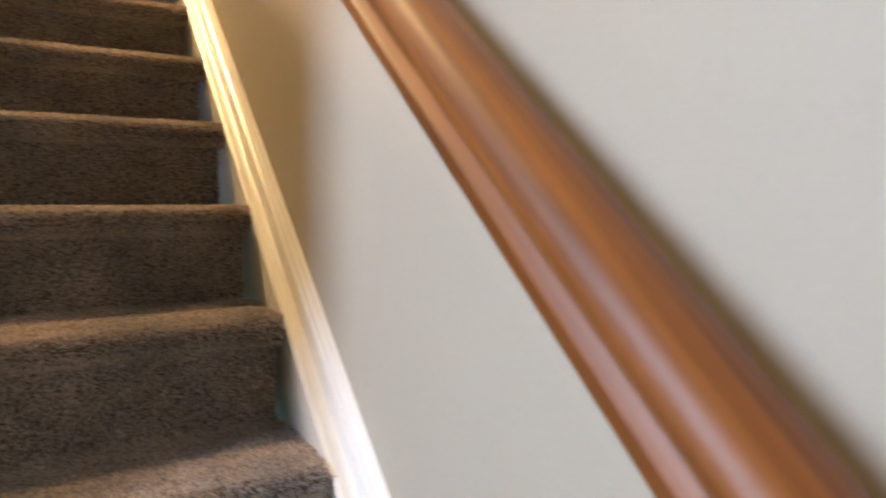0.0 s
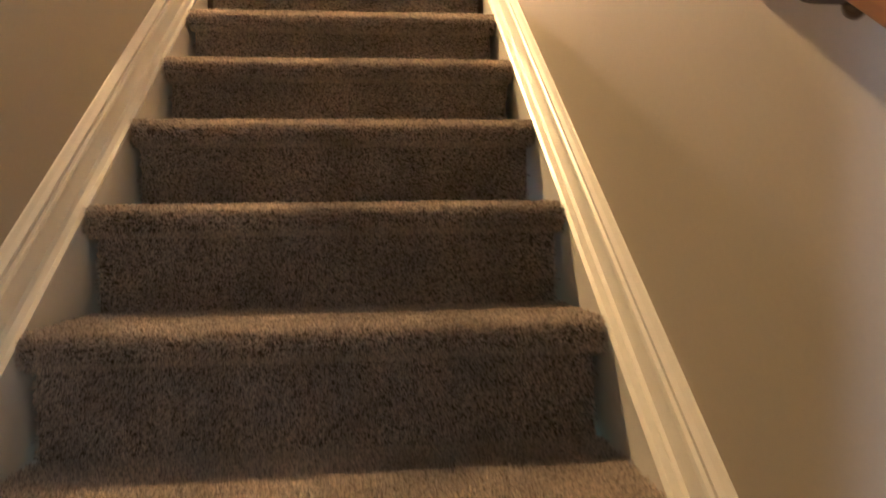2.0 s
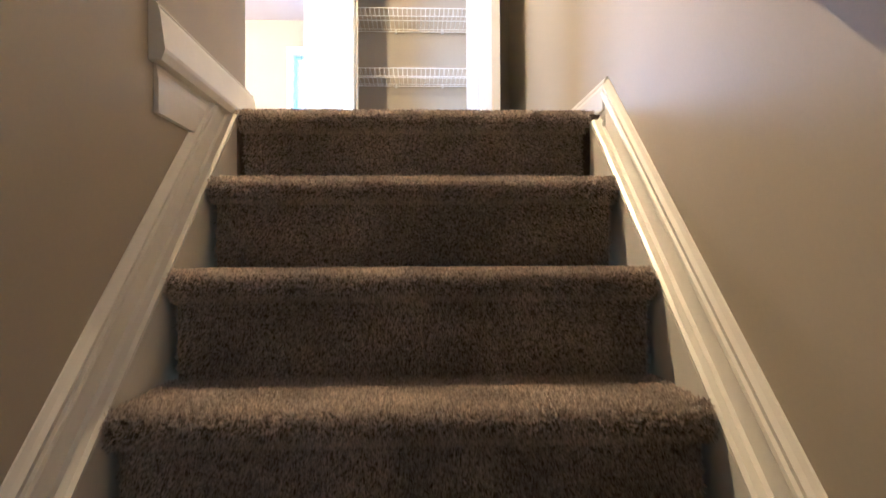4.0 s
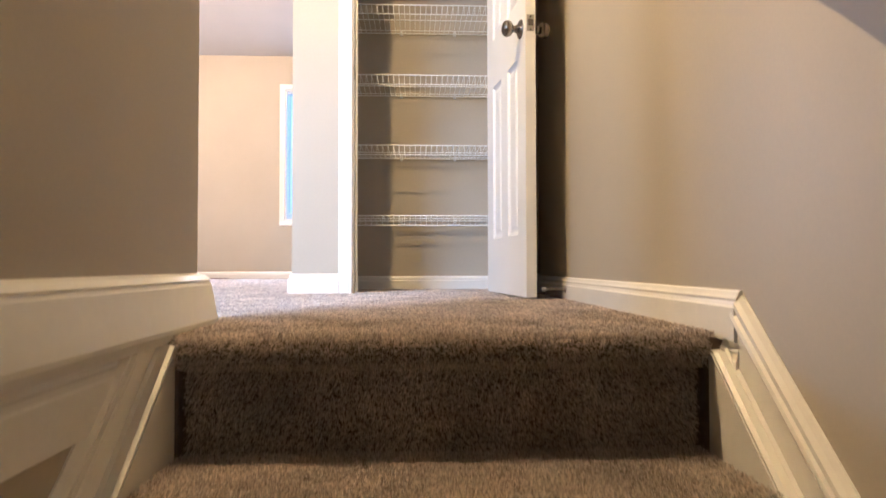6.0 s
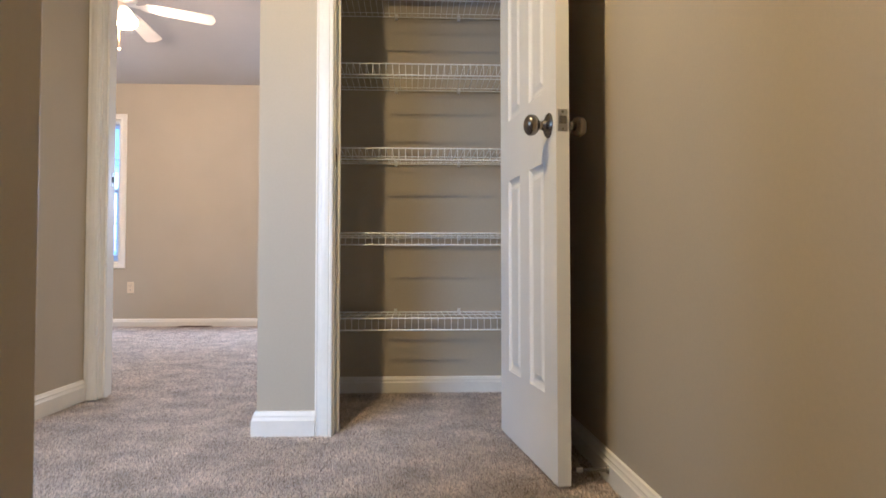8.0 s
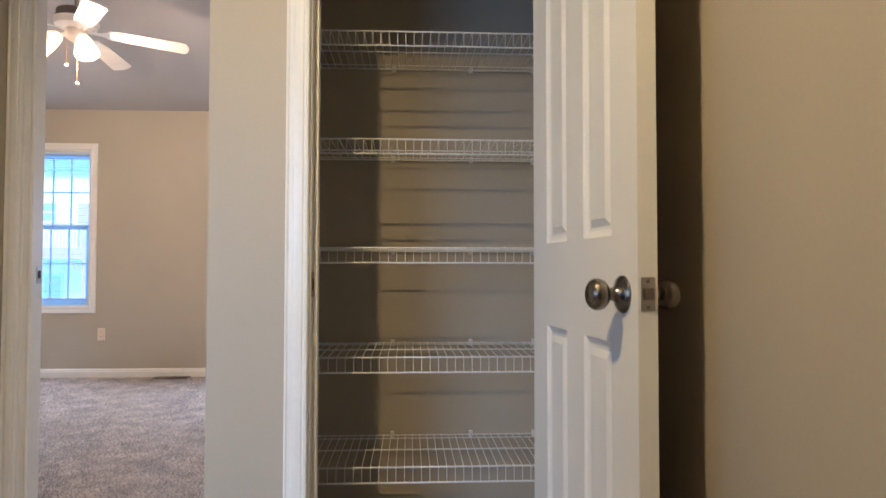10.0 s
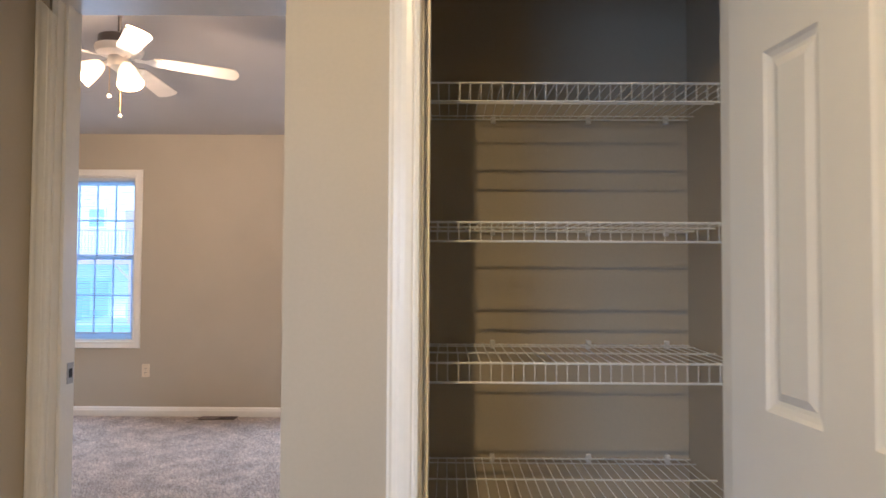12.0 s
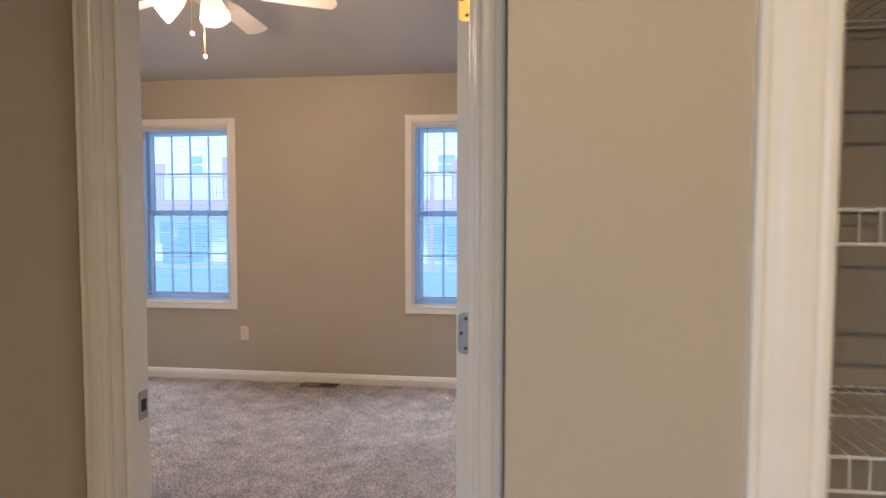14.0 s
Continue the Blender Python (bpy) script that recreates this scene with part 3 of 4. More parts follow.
for z in (0.952, 0.908):
    part("screw", lathe([(0, 0), (0.0032, 0), (0.0028, 0.0008), (0, 0.001)], 10, m=pose(DW + 0.0016, 0.0175, z, 0, 90)), NICKEL, lp)
for z in (0.22, 1.02, 1.80):
    bm = bmesh.new()
    rod(bm, (0.004, 0.040, z - 0.044), (0.004, 0.040, z + 0.044), 0.0052, 10)
    part("hinge", bm, BRASS, closet_door, "brass hinge barrel")

# the bedroom door: open into the room, its hinge edge towards the landing
bd = thing("bedroom_door", "white bedroom door swung fully open into the room", "door", (-0.664, YD + 0.150, 0.012), 91.5)
part("slab", panel_door(0.73, 0.035, 2.015), DOORP, bd)
for z, m_, lab in ((0.24, STEEL, "dull steel hinge leaf"), (1.123, STEEL, "dull steel hinge leaf"), (1.82, BRASS, "brass hinge leaf")):
    bm = boxes((-0.0018, 0.0004, 0.003, 0.032, z - 0.045, z + 0.045))
    es = [e for e in bm.edges if abs((e.verts[0].co - e.verts[1].co).x) > 0.001 and e.verts[0].co.y > 0.02]
    bmesh.ops.bevel(bm, geom=es, offset=0.012, segments=4, affect="EDGES", profile=0.5)
    h = part("hinge_leaf", bm, m_, bd, lab)
    for dz, dy in ((-0.032, 0.012), (0, 0.022), (0.032, 0.012)):
        part("screw", lathe([(0, 0), (0.004, 0), (0.003, 0.001), (0, 0.0012)], 10, m=pose(-0.0018, 0.003 + dy, z + dz, 0, -90)), FANDARK, h)

# spring door stop on the baseboard behind the closet door
ds = thing("door_stop_spring", "thin steel spring door stop with white rubber tip", "door stop", (WX - 0.016, 1.125, 0.040))
bm = bmesh.new()
turns, R = 26, 0.0042
prev = None
for i in range(turns * 8 + 1):
    a = 2 * math.pi * i / 8
    x = -0.004 - 0.066 * i / (turns * 8)
    ring = [bm.verts.new((x + dx, (R + dr) * math.cos(a), (R + dr) * math.sin(a))) for dx, dr in ((-0.0009, 0), (0, 0.0009), (0.0009, 0), (0, -0.0009))]
    if prev:
        for e in range(4):
            bm.faces.new((prev[e], prev[(e + 1) % 4], ring[(e + 1) % 4], ring[e]))
    prev = ring
part("spring", bm, STEEL, ds)
part("base_disc", lathe([(0, 0), (0.011, 0), (0.010, 0.004), (0.005, 0.006), (0, 0.006)], 16, m=pose(0, 0, 0, 0, -90)), STEEL, ds)
part("rubber_tip", lathe([(0, 0.068), (0.0065, 0.068), (0.0075, 0.074), (0.0065, 0.084), (0, 0.085)], 14, m=pose(0, 0, 0, 0, -90)), RUBBER, ds, "white rubber tip", smooth=True)

# ---- handrail ----
rail = thing("handrail", "reddish oak handrail on nickel brackets beside the stairs", "handrail", (0, 0, 0))
RAILP = [(0.440, 0.005), (0.398, 0.005), (0.394, 0.010), (0.393, 0.024), (0.398, 0.030), (0.401, 0.038), (0.396, 0.046), (0.386, 0.052), (0.3815, 0.062), (0.3825, 0.076), (0.390, 0.088), (0.402, 0.095), (0.418, 0.098), (0.434, 0.095), (0.446, 0.088), (0.4535, 0.076), (0.4545, 0.062), (0.450, 0.052), (0.440, 0.046), (0.435, 0.038), (0.438, 0.030), (0.443, 0.024), (0.442, 0.010)]
RL = 0.800
y0, y1 = -3.25, 0.12
L = (y1 - y0) / math.cos(ANG)
r = part("rail", prism([(p, q * 0.95) for p, q in RAILP], (0, -L / 2, 0), (0, L / 2, 0), (1, 0, 0), (0, 0, 1)), OAK, rail, smooth=True)
r.matrix_local = pose(0, (y0 + y1) / 2, (y0 + y1) / 2 * SL + RL, math.degrees(ANG))


def bracket(y):
    """A slim nickel goose-neck from a round rose to a saddle under the rail."""
    z = y * SL + RL
    path = [Vector((WX - 0.006, y, z - 0.040))]
    for k in range(9):
        a = radians(-90 + 90 * k / 8)
        path.append(Vector((0.446 - 0.026 * math.cos(a), y, z - 0.014 + 0.026 * math.sin(a))))
    path.append(Vector((0.420, y, z + 0.004)))
    bm = bmesh.new()
    for a, b in zip(path, path[1:]):
        rod(bm, a, b, 0.0042, 10)
    br = part("bracket", bm, NICKEL, rail, "nickel rail bracket", smooth=True)
    part("bracket_rose", lathe([(0, 0), (0.016, 0), (0.0145, 0.004), (0.008, 0.008), (0, 0.008)], 20, m=pose(WX, y, z - 0.040, 0, -90)), NICKEL, br, smooth=True)
    part("bracket_saddle", prism([(0.408, 0.001), (0.430, 0.001), (0.430, 0.0055), (0.408, 0.0055)], (0, y - 0.026, z - 0.026 * SL), (0, y + 0.026, z + 0.026 * SL), (1, 0, 0), UP), NICKEL, br)


for y in (-3.1, -1.66, 0.02):
    bracket(y)

# ---- closet shelves ----
SX0, SX1, SY0, SY1 = -0.453, 0.480, 2.060, 2.462
SHELF_Z = (1.745, 1.398, 1.052, 0.707, 0.364)
LIP = 0.047
PITCH = 0.0266


def wire_shelf():
    th = thing("wire_shelf", "white coated wire closet shelf clipped to the wall", "shelf", (0, 0, 0), group="wire shelves in the closet")
    bm = bmesh.new()
    rod(bm, (0, SY1, 0), (0, SY0 + 0.004, 0), 0.0014, 5)
    rod(bm, (0, SY0 + 0.004, 0), (0, SY0 - 0.001, -0.005), 0.0014, 5)
    rod(bm, (0, SY0 - 0.001, -0.005), (0, SY0 - 0.001, -LIP), 0.0014, 5)
    me = mesh_of("cross_wire", bm, WIRE)
    n = int((SX1 - SX0) / PITCH)
    for i in range(n + 1):
        part("cross_wire", me, WIRE, th).location = (SX0 + 0.008 + i * PITCH, 0, 0.003)
    for y, z, r in ((SY1 - 0.004, 0, 0.0026), (SY1 - 0.05, 0, 0.002), (SY1 - 0.20, 0, 0.0026), (SY0 + 0.004, 0, 0.003), (SY0, -LIP, 0.003)):
        part("long_rod", rod(bmesh.new(), (SX0, y, z), (SX1, y, z), r, 8), WIRE, th)
    for x in (-0.121, 0.173, 0.412):
        bm = boxes((x - 0.007, x + 0.007, SY1 - 0.008, 2.4698, -0.012, 0.014), bevel=0.002)
        add_box(bm, x - 0.004, x + 0.004, SY1 - 0.012, SY1 - 0.004, -0.006, 0.004)
        part("wall_clip", bm, PLASTIC, th, "white plastic wall clip")
    for x0, x1 in ((SX1 - 0.004, WX - 0.0015), (-0.4548, SX0 + 0.003)):
        bm = boxes((x0, x1, SY0 + 0.004, SY0 + 0.030, -0.036, 0.008), bevel=0.001)
        part("end_bracket", bm, PLASTIC, th, "white plastic end bracket")
    return th


shelf = wire_shelf()
shelf.location = (0, 0, SHELF_Z[0])
for z in SHELF_Z[1:]:
    copy_thing(shelf, pose(0, 0, z))

# ---- bedroom: windows, blinds ----
WCASE = [(0, 0), (0, 0.012), (0.006, 0.016), (0.040, 0.014), (0.048, 0.017), (0.056, 0.017), (0.062, 0.010), (0.062, 0)]


def window(cx, name):
    th = tagged(new(name), "white double-hung window with grilles and cream casing", "window", kind="structure")
    x0, x1, z0, z1 = cx - OW, cx + OW, OZ0, OZ1
    w = 0.062
    for a, b, u in (((x0 - w, z0 - w), (x0 - w, z1 + w), (1, 0, 0)), ((x1 + w, z0 - w), (x1 + w, z1 + w), (-1, 0, 0))):
        part("window_casing", prism(WCASE, (a[0], YF, a[1]), (b[0], YF, b[1]), u, (0, -1, 0), (1, 0), (-1, 0)), TRIM, th)
    for zz, u in ((z0 - w, (0, 0, 1)), (z1 + w, (0, 0, -1))):
        part("window_casing", prism(WCASE, (x0 - w, YF, zz), (x1 + w, YF, zz), u, (0, -1, 0), (1, 0), (-1, 0)), TRIM, th)
    F = 0.035
    bm = boxes((x0, x0 + F, YF + 0.05, YF + 0.14, z0, z1), (x1 - F, x1, YF + 0.05, YF + 0.14, z0, z1), (x0 + F, x1 - F, YF + 0.05, YF + 0.14, z0, z0 + F), (x0 + F, x1 - F, YF + 0.05, YF + 0.14, z1 - F, z1))
    part("window_frame", bm, VINYL, th)
    bm = boxes((x0, x0 + 0.012, YF, YF + 0.05, z0, z1), (x1 - 0.012, x1, YF, YF + 0.05, z0, z1), (x0 + 0.012, x1 - 0.012, YF, YF + 0.05, z0, z0 + 0.012), (x0 + 0.012, x1 - 0.012, YF, YF + 0.05, z1 - 0.012, z1))
    part("window_reveal", bm, TRIM, th)
    zm = (z0 + z1) / 2 + 0.01
    for s, (za, zb, y) in enumerate(((zm - 0.02, z1 - F, YF + 0.105), (z0 + F, zm + 0.02, YF + 0.078))):
        R = 0.032
        xa, xb = x0 + F, x1 - F
        sash = part("sash", boxes((xa, xa + R, y, y + 0.024, za, zb), (xb - R, xb, y, y + 0.024, za, zb), (xa + R, xb - R, y, y + 0.024, za, za + R), (xa + R, xb - R, y, y + 0.024, zb - R, zb)), VINYL, th)
        gx0, gx1, gz0, gz1 = xa + R, xb - R, za + R, zb - R
        for i in range(1, 4):
            gx = gx0 + (gx1 - gx0) * i / 4
            part("muntin", boxes((gx - 0.008, gx + 0.008, y + 0.007, y + 0.011, gz0, gz1)), VINYL, sash)
        gz = (gz0 + gz1) / 2
        part("muntin", boxes((gx0, gx1, y + 0.0065, y + 0.0115, gz - 0.008, gz + 0.008)), VINYL, sash)
        pane = part("pane", boxes((gx0, gx1, y + 0.014, y + 0.018, gz0, gz1)), GLASS, sash)
        pane.visible_shadow = False
    return th


def blind(cx, wand):
    th = thing("mini_blind", "white metal mini blind lowered with open slats", "window blind", (cx, YF + 0.028, 0), group="mini blinds of the bedroom")
    w = OW - 0.022
    part("headrail", boxes((-w, w, -0.014, 0.014, OZ1 - 0.042, OZ1 - 0.013), bevel=0.002), SLAT, th)
    part("bottom_rail", boxes((-w, w, -0.012, 0.012, OZ0 + 0.062, OZ0 + 0.076), bevel=0.003), SLAT, th)
    bm = bmesh.new()
    prism([(-0.0125, -0.0007), (-0.006, 0.0008), (0, 0.0013), (0.006, 0.0008), (0.0125, -0.0007), (0.0125, -0.0011), (0, 0.0009), (-0.0125, -0.0011)], (-w, 0, 0), (w, 0, 0), (0, math.cos(0.07), math.sin(0.07)), (0, -math.sin(0.07), math.cos(0.07)), bm=bm)
    me = mesh_of("slat", bm, SLAT)
    z = OZ0 + 0.095
    while z < OZ1 - 0.05:
        part("slat", me, SLAT, th).location = (0, 0, z)
        z += 0.0215
    for x in (-0.28, 0.28):
        part("ladder_cord", rod(bmesh.new(), (x, -0.013, OZ0 + 0.07), (x, -0.013, OZ1 - 0.03), 0.0008, 4), SLAT, th)
    if wand:
        part("tilt_wand", rod(bmesh.new(), (-w + 0.09, -0.022, OZ1 - 0.78), (-w + 0.09, -0.018, OZ1 - 0.04), 0.003, 6), STEEL, th, "thin grey tilt wand")
    return th


for (cx, side), nm in zip(WIN, ("window_1", "window_2")):
    window(cx, nm)
    blind(cx, side == "right")

# ---- bedroom: outlet, register ----
out = thing("wall_outlet", "almond duplex wall outlet on the bedroom wall", "outlet", (-2.912, YF, 0.374))
part("cover_plate", boxes((-0.035, 0.035, -0.006, 0, -0.0575, 0.0575), bevel=0.003), ALMOND, out)
for dz in (0.02, -0.02):
    s = part("socket", boxes((-0.0165, 0.0165, -0.0085, -0.004, dz - 0.013, dz + 0.013), bevel=0.003), ALMOND, out)
    for dx in (-0.006, 0.006):
        part("slot", boxes((dx - 0.0012, dx + 0.0012, -0.0088, -0.0080, dz - 0.002, dz + 0.006)), DARK, s)
    part("ground_slot", boxes((-0.002, 0.002, -0.0088, -0.0080, dz - 0.009, dz - 0.005)), DARK, s)
part("screw", lathe([(0, 0.006), (0.003, 0.006), (0.0025, 0.0072), (0, 0.0075)], 10, m=pose(0, 0, 0, 90)), STEEL, out)

reg = thing("floor_register", "brown metal floor register with half its louvres open", "floor vent", (-2.232, 6.094, LOWBED + 0.013))
part("register_frame", boxes((-0.155, 0.155, -0.058, -0.046, 0, 0.006), (-0.155, 0.155, 0.046, 0.058, 0, 0.006), (-0.155, -0.143, -0.046, 0.046, 0, 0.006), (0.143, 0.155, -0.046, 0.046, 0, 0.006), (-0.006, 0.006, -0.046, 0.046, 0, 0.006)), BRONZE, reg)
part("register_well", boxes((0.006, 0.143, -0.046, 0.046, 0.0005, 0.0015)), DARK, reg)
part("damper", boxes((-0.143, -0.006, -0.046, 0.046, 0.001, 0.003)), mat("tan_damper_paint", (0.36, 0.28, 0.22), 0.5, vary=0.1), reg)
me = mesh_of("louvre", boxes((-0.0012, 0.0012, -0.046, 0.046, 0.0016, 0.0055)), BRONZE)
for i in range(22):
    x = -0.137 + i * 0.0131
    if abs(x) > 0.008:
        part("louvre", me, BRONZE, reg).location = (x, 0, 0)

# ---- bedroom: ceiling fan ----
HZ = 2.555
fan = thing("ceiling_fan", "white five-blade ceiling fan with three lit frosted shades", "ceiling fan", (FAN.x, FAN.y, 0))
part("downrod", rod(bmesh.new(), (0, 0, HZ + 0.10), (0, 0, RIDGE - 0.005), 0.012, 12), FANDARK, fan, "dark downrod")
part("canopy", lathe([(0, RIDGE + 0.01), (0.066, RIDGE + 0.01), (0.066, RIDGE - 0.05), (0.045, RIDGE - 0.085), (0.016, RIDGE - 0.095), (0, RIDGE - 0.095)], 28), FANWHITE, fan, smooth=True)
part("motor_housing", lathe([(0, HZ + 0.055), (0.134, HZ + 0.055), (0.138, HZ + 0.04), (0.126, HZ + 0.012), (0.085, HZ - 0.004), (0, HZ - 0.004)], 36), FANWHITE, fan, smooth=True)
part("motor_band", lathe([(0, HZ + 0.118), (0.108, HZ + 0.118), (0.118, HZ + 0.110), (0.120, HZ + 0.0555), (0, HZ + 0.0555)], 36), FANDARK, fan, "dark metal motor band", smooth=True)
part("light_hub", lathe([(0, HZ - 0.0045), (0.062, HZ - 0.0045), (0.068, HZ - 0.03), (0.060, HZ - 0.065), (0.030, HZ - 0.085), (0.012, HZ - 0.10), (0, HZ - 0.102)], 28), FANWHITE, fan, smooth=True)
bm = bmesh.new()
outline = [(0.20, -0.046), (0.30, -0.056), (0.655, -0.068), (0.672, -0.060), (0.690, -0.018), (0.692, 0), (0.690, 0.018), (0.672, 0.060), (0.655, 0.068), (0.30, 0.056), (0.20, 0.046), (0.185, 0)]
va = [bm.verts.new((x, y, 0.003)) for x, y in outline]
vb = [bm.verts.new((x, y, -0.003)) for x, y in outline]
bm.faces.new(va)
bm.faces.new(vb[::-1])
for i in range(len(outline)):
    j = (i + 1) % len(outline)
    bm.faces.new((va[i], vb[i], vb[j], va[j]))
blade_me = mesh_of("blade", bm, BLADE)
leaf = [(0.085, 0.016), (0.150, 0.015), (0.175, 0.030), (0.205, 0.047), (0.232, 0.044), (0.240, 0.030), (0.262, 0.026), (0.278, 0.0)]
bm = prism(leaf + [(x, -y) for x, y in leaf[-2::-1]], (0, 0, -0.0085), (0, 0, -0.0035), (1, 0, 0), (0, 1, 0))
for x, y in ((0.215, -0.028), (0.215, 0.028), (0.255, 0)):
    rod(bm, (x, y, -0.0105), (x, y, -0.0035), 0.005, 8)
iron_me = mesh_of("blade_iron", bm, FANWHITE)
for k in range(5):
    a = 17 + 72 * k
    b = part("blade", blade_me, BLADE, fan)
    b.matrix_local = pose(0, 0, HZ - 0.006, 0, 0, a) @ pose(0, 0, 0, 0, 4) @ pose(0, 0, 0, -13)
    part("blade_iron", iron_me, FANWHITE, b)

shade_profile = [(0.020, 0), (0.026, 0.004), (0.040, 0.030), (0.052, 0.070), (0.060, 0.105), (0.062, 0.120), (0.0595, 0.120), (0.057, 0.105), (0.049, 0.070), (0.037, 0.032), (0.020, 0.006)]
shade_me = mesh_of("shade", lathe(shade_profile, 28), SHADE)
for p in shade_me.polygons:
    p.use_smooth = True
bulb_me = mesh_of("bulb", lathe([(0, 0.0), (0.013, 0.0), (0.014, 0.03), (0.028, 0.055), (0.030, 0.075), (0.020, 0.096), (0, 0.10)], 16), glow("bulb_glow", (1.0, 0.85, 0.62), 5.0))
HUB = Vector((FAN.x, FAN.y, HZ - 0.055))
for i, (yaw, tilt, energy) in enumerate(((212, 128, 42), (322, 154, 50), (330, 33, 8))):
    way = Vector((math.cos(radians(yaw)) * math.sin(radians(tilt)), math.sin(radians(yaw)) * math.sin(radians(tilt)), math.cos(radians(tilt))))
    q = way.to_track_quat("Z", "Y").to_matrix().to_4x4()
    side = Vector((math.cos(radians(yaw)), math.sin(radians(yaw)), 0))
    root = Vector((0, 0, HZ - (0.05 if tilt > 90 else 0.012))) + side * (0.055 if tilt > 90 else 0.075)
    seat = root + side * 0.022 + way * 0.018
    arm = part("light_arm", rod(bmesh.new(), root, seat, 0.014, 10), FANWHITE, fan)
    sh = part("shade", shade_me, SHADE, arm, "frosted glass shade glowing warm" if i < 2 else "frosted glass shade turned upward")
    sh.matrix_local = Matrix.Translation(seat) @ q @ Matrix.Scale(1.18, 4)
    bu = part("bulb", bulb_me, SHADE, arm)
    bu.matrix_local = Matrix.Translation(seat) @ q
    spot = FAN + seat + way * 0.125
    lamp("fan_bulb", "POINT", energy, SOFTWARM, spot + way * 0.07, radius=0.045)
for dx, dy, z1 in ((-0.042, -0.03, 2.305), (0.042, -0.06, 2.177)):
    ch = part("pull_chain", rod(bmesh.new(), (dx, dy, HZ - 0.06), (dx, dy, z1 + 0.012), 0.0018, 6), BRASS, fan, "thin brass pull chain")
    part("chain_ball", lathe([(0, z1 - 0.012), (0.008, z1 - 0.010), (0.0125, z1), (0.009, z1 + 0.010), (0, z1 + 0.013)], 14, m=Matrix.Translation((dx, dy, 0))), ALMOND, ch, smooth=True)

# the landing's own ceiling lamp
ll = thing("ceiling_lamp", "round flush ceiling lamp with warm frosted glass", "ceiling lamp", (-0.495, 0.42, 0))
part("lamp_base", lathe([(0, CEIL_Z), (0.10, CEIL_Z), (0.104, CEIL_Z - 0.02), (0.09, CEIL_Z - 0.03), (0, CEIL_Z - 0.03)], 32), NICKEL, ll, smooth=True)
part("glass_bowl", lathe([(0.088, CEIL_Z - 0.0305), (0.084, CEIL_Z - 0.042), (0.07, CEIL_Z - 0.052), (0.04, CEIL_Z - 0.046), (0, CEIL_Z - 0.048)], 32), glow("lamp_bowl_glass", (1.0, 0.72, 0.42), 1.8), ll, smooth=True)

# ---- outdoors ----
GRASS = mat("lawn_grass", (0.17, 0.25, 0.09), 0.9, vary=0.3, scale=0.8, fine=0.4, fine_scale=30, bump=0.5, bump_scale=60)
SIDING = mat("white_vinyl_siding", (0.80, 0.80, 0.78), 0.6, vary=0.04, scale=1)
REDWOOD = mat("red_stained_timber", (0.42, 0.055, 0.035), 0.7, vary=0.2, scale=3, fine=0.15, fine_scale=40)
SHADEPANE = mat("dark_window_glass", (0.14, 0.18, 0.22), 0.08, vary=0.1)
SHINGLE = mat("grey_shingles", (0.12, 0.115, 0.11), 0.9, vary=0.2, scale=3)
PATIO = mat("patio_concrete", (0.42, 0.38, 0.34), 0.85, vary=0.12, scale=2)
BLUEDOOR = mat("blue_grey_door", (0.32, 0.40, 0.46), 0.5, vary=0.08)

bm = bmesh.new()
ys = [-400, -60, -12, 6.6, 9, 12, 15, 18, 22, 28, 34, 60, 400]
xs = [-400, -80, -30, -12, -4.8, 0.8, 8, 20, 60, 400]


def ground_z(x, y):
    return -3.3 if y < 6.7 else -3.3 + 2.0 * min(1, (y - 6.6) / 12) ** 0.8


grid = [[bm.verts.new((x, y, ground_z(x, y))) for x in xs] for y in ys]
for j in range(len(ys) - 1):
    for i in range(len(xs) - 1):
        bm.faces.new((grid[j][i], grid[j][i + 1], grid[j + 1][i + 1], grid[j + 1][i]))
structure("ground", bm, GRASS, "green lawn behind the houses", "ground")

GZ = ground_z(0, 40)
HYH = 33.0
house = thing("neighbour_house", "white sided house with a red raised deck", "house", (-14, HYH, GZ))
part("wall", boxes((-9, 13, 0, 8, 0, 7.2)), SIDING, house)
me = mesh_of("siding_board", prism([(0, 0), (-0.022, 0.004), (-0.006, 0.2), (0, 0.2)], (-9, 0, 0), (13, 0, 0), (0, 1, 0), (0, 0, 1)), SIDING)
for i in range(36):
    part("siding_board", me, SIDING, house).location = (0, -0.001, i * 0.2)
part("roof", prism([(-0.6, 7.2), (4, 9.8), (8.6, 7.2), (8.6, 7.1), (-0.6, 7.1)], (-9.4, 0, 0), (13.4, 0, 0), (0, 1, 0), (0, 0, 1)), SHINGLE, house)


def far_window(x, z, w, h, m=SHADEPANE):
    wd = part("window", boxes((x - w / 2 - 0.09, x + w / 2 + 0.09, -0.07, -0.02, z - h / 2 - 0.09, z - h / 2), (x - w / 2 - 0.09, x + w / 2 + 0.09, -0.07, -0.02, z + h / 2, z + h / 2 + 0.09), (x - w / 2 - 0.09, x - w / 2, -0.07, -0.02, z - h / 2, z + h / 2), (x + w / 2, x + w / 2 + 0.09, -0.07, -0.02, z - h / 2, z + h / 2), (x - w / 2, x + w / 2, -0.062, -0.03, z - 0.03, z + 0.03)), SIDING, house)
    part("pane", boxes((x - w / 2, x + w / 2, -0.045, -0.03, z - h / 2, z + h / 2)), m, wd)


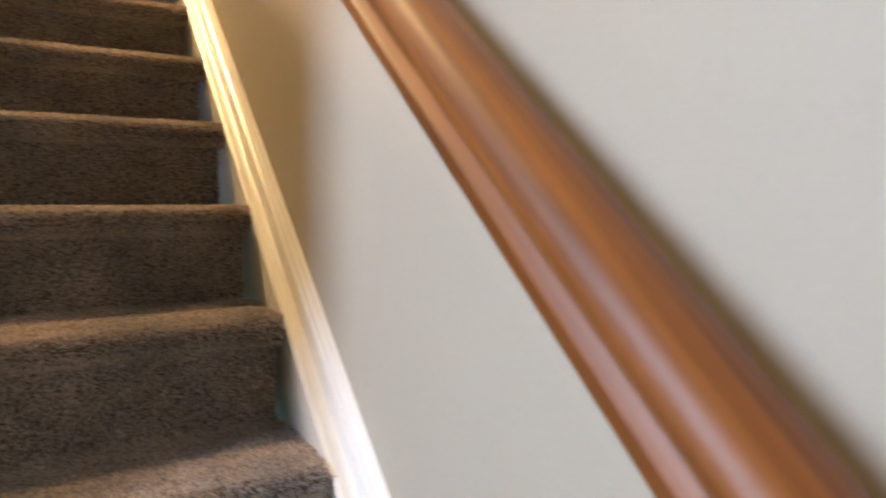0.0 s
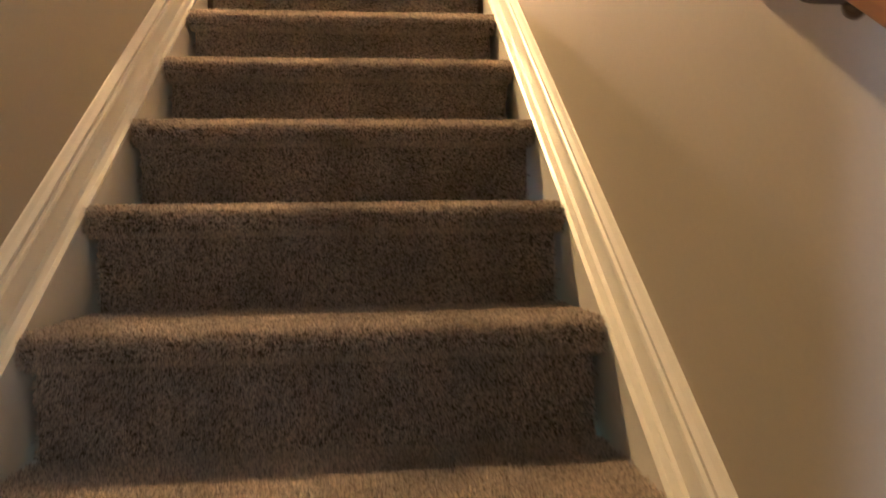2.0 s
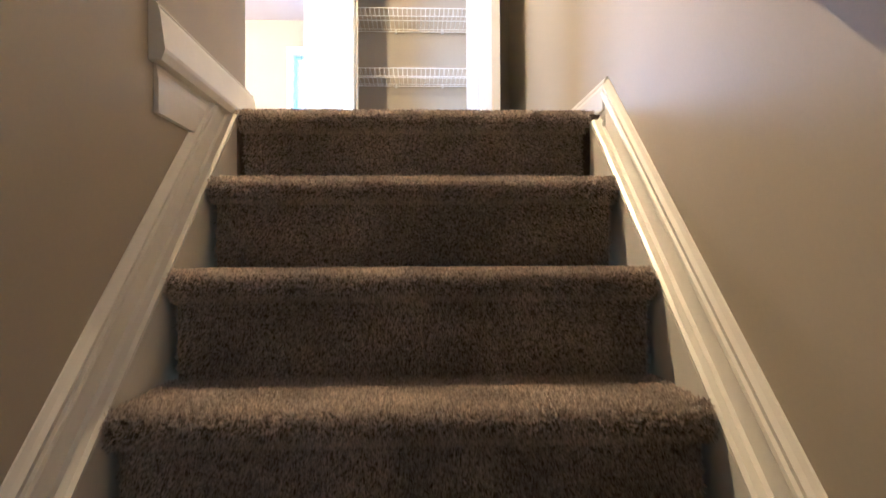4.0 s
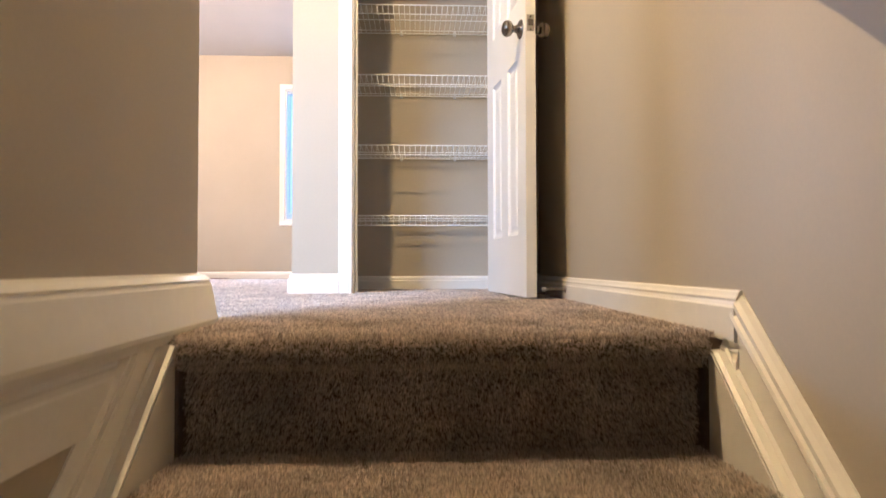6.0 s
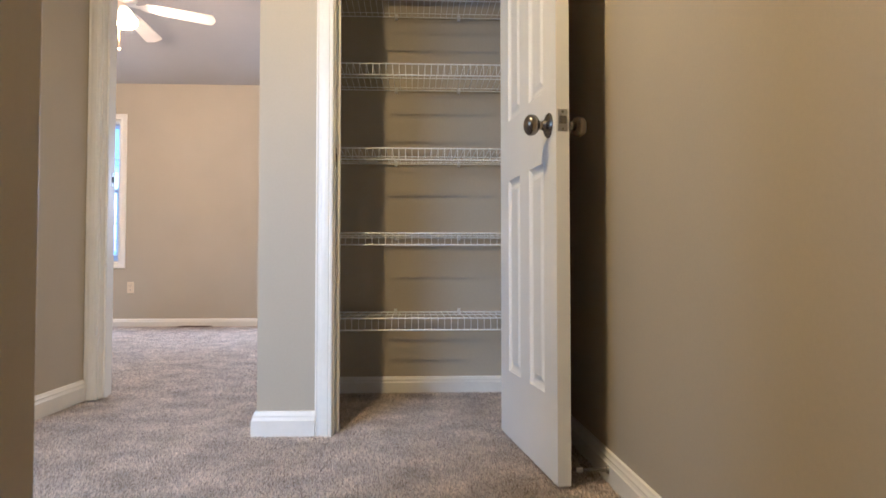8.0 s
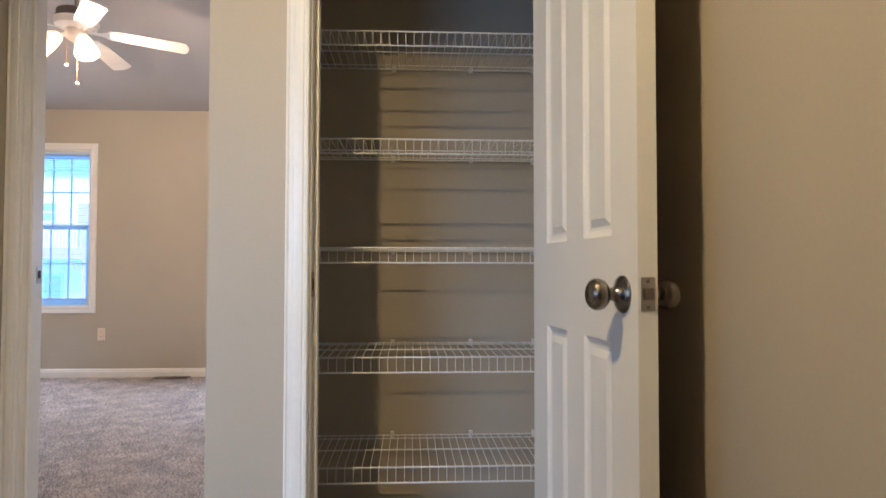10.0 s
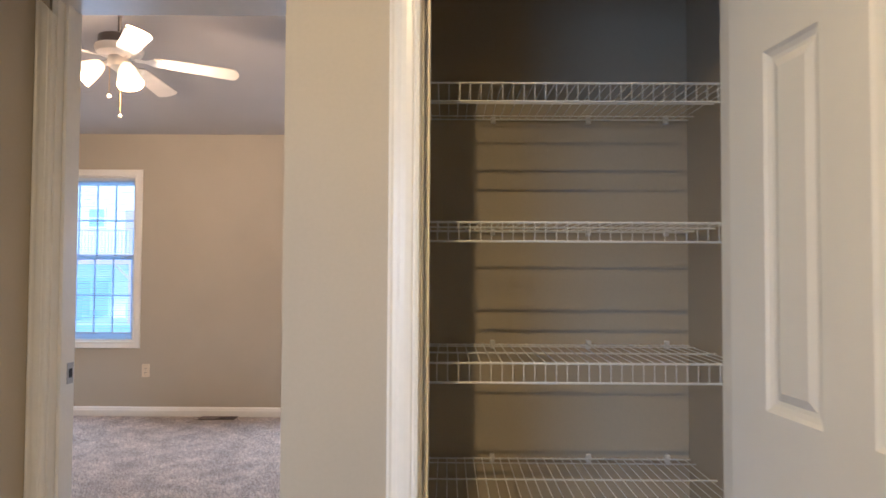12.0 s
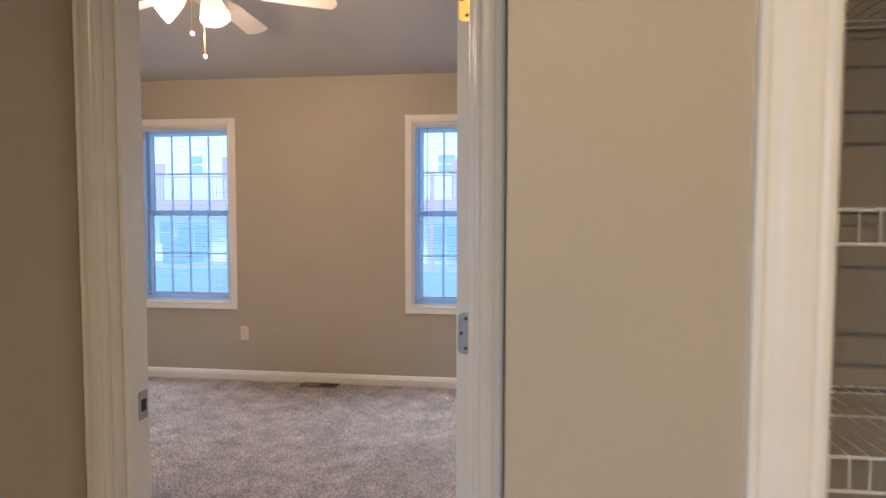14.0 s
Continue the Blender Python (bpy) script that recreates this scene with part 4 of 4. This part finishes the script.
DECKZ = 3.2
for x, z, w, h in ((-3.9, 5.06, 0.74, 0.86), (9.27, 5.0, 0.84, 0.88), (2.6, 5.0, 0.84, 0.9), (-5.6, 1.5, 0.8, 1.2)):
    far_window(x, z, w, h)
for x in (-4.07, 9.2):
    d = part("patio_door", boxes((x - 0.95, x + 0.95, -0.08, -0.02, 0, 2.05)), BLUEDOOR, house, "blue-grey sliding patio door")
    for dx in (-0.46, 0.46):
        part("pane", boxes((x + dx - 0.38, x + dx + 0.38, -0.095, -0.08, 0.2, 1.9)), SHADEPANE, d)

deck = thing("raised_deck", "red stained timber deck with slatted railing", "deck", (-14, HYH - 3.2, GZ))
part("deck_floor", boxes((-8, 12, 0, 3.1, DECKZ - 0.48, DECKZ)), REDWOOD, deck)
me = mesh_of("baluster", boxes((-0.02, 0.02, -0.02, 0.02, DECKZ, DECKZ + 1.02)), mat("pale_baluster_paint", (0.66, 0.5, 0.46), 0.6))
for i in range(130):
    part("baluster", me, REDWOOD, deck).location = (-7.9 + i * 0.152, 0.03, 0)
part("top_rail", boxes((-8, 12, -0.02, 0.09, DECKZ + 1.02, DECKZ + 1.10)), REDWOOD, deck)
for x in (-8, -4.9, -0.6, 3.0, 6.0, 9.0, 11.9):
    part("deck_post", boxes((x - 0.08, x + 0.08, -0.05, 0.11, 0, DECKZ + 1.18)), REDWOOD, deck)
for x, hh in ((-4.4, 1.7), (-0.4, 2.0), (10.4, 1.8)):
    part("privacy_screen", boxes((x - 0.55, x + 0.55, 0.12, 0.18, DECKZ, DECKZ + hh)), REDWOOD, deck)
for x in (-4.9, -0.6, 3.0):
    part("knee_brace", rod(bmesh.new(), (x, 0.03, DECKZ - 1.2), (x - 0.8, 0.03, DECKZ - 0.45), 0.06, 6), REDWOOD, deck)
structure("patio", boxes((-22, -2, HYH - 3.4, HYH, GZ - 0.1, GZ + 0.04)), PATIO, "pale concrete patio below the deck", "patio")
grill = thing("patio_grill", "dark covered barbecue grill on the patio", "grill", (-18.3, HYH - 1.6, GZ + 0.04))
part("grill_body", boxes((-0.5, 0.5, -0.3, 0.3, 0.0, 0.95), bevel=0.08), FANDARK, grill)
part("grill_lid", boxes((-0.55, 0.55, -0.32, 0.32, 0.952, 1.15), bevel=0.09), FANDARK, grill)
unit = thing("air_conditioner", "dark grey outdoor air conditioner on the patio", "air conditioner", (-15.2, HYH - 1.2, GZ + 0.04))
part("unit_cabinet", boxes((-0.4, 0.4, -0.4, 0.4, 0, 0.85), bevel=0.04), BLUEDOOR, unit)
part("fan_grille", lathe([(0, 0.851), (0.34, 0.851), (0.33, 0.88), (0, 0.90)], 20), FANDARK, unit)
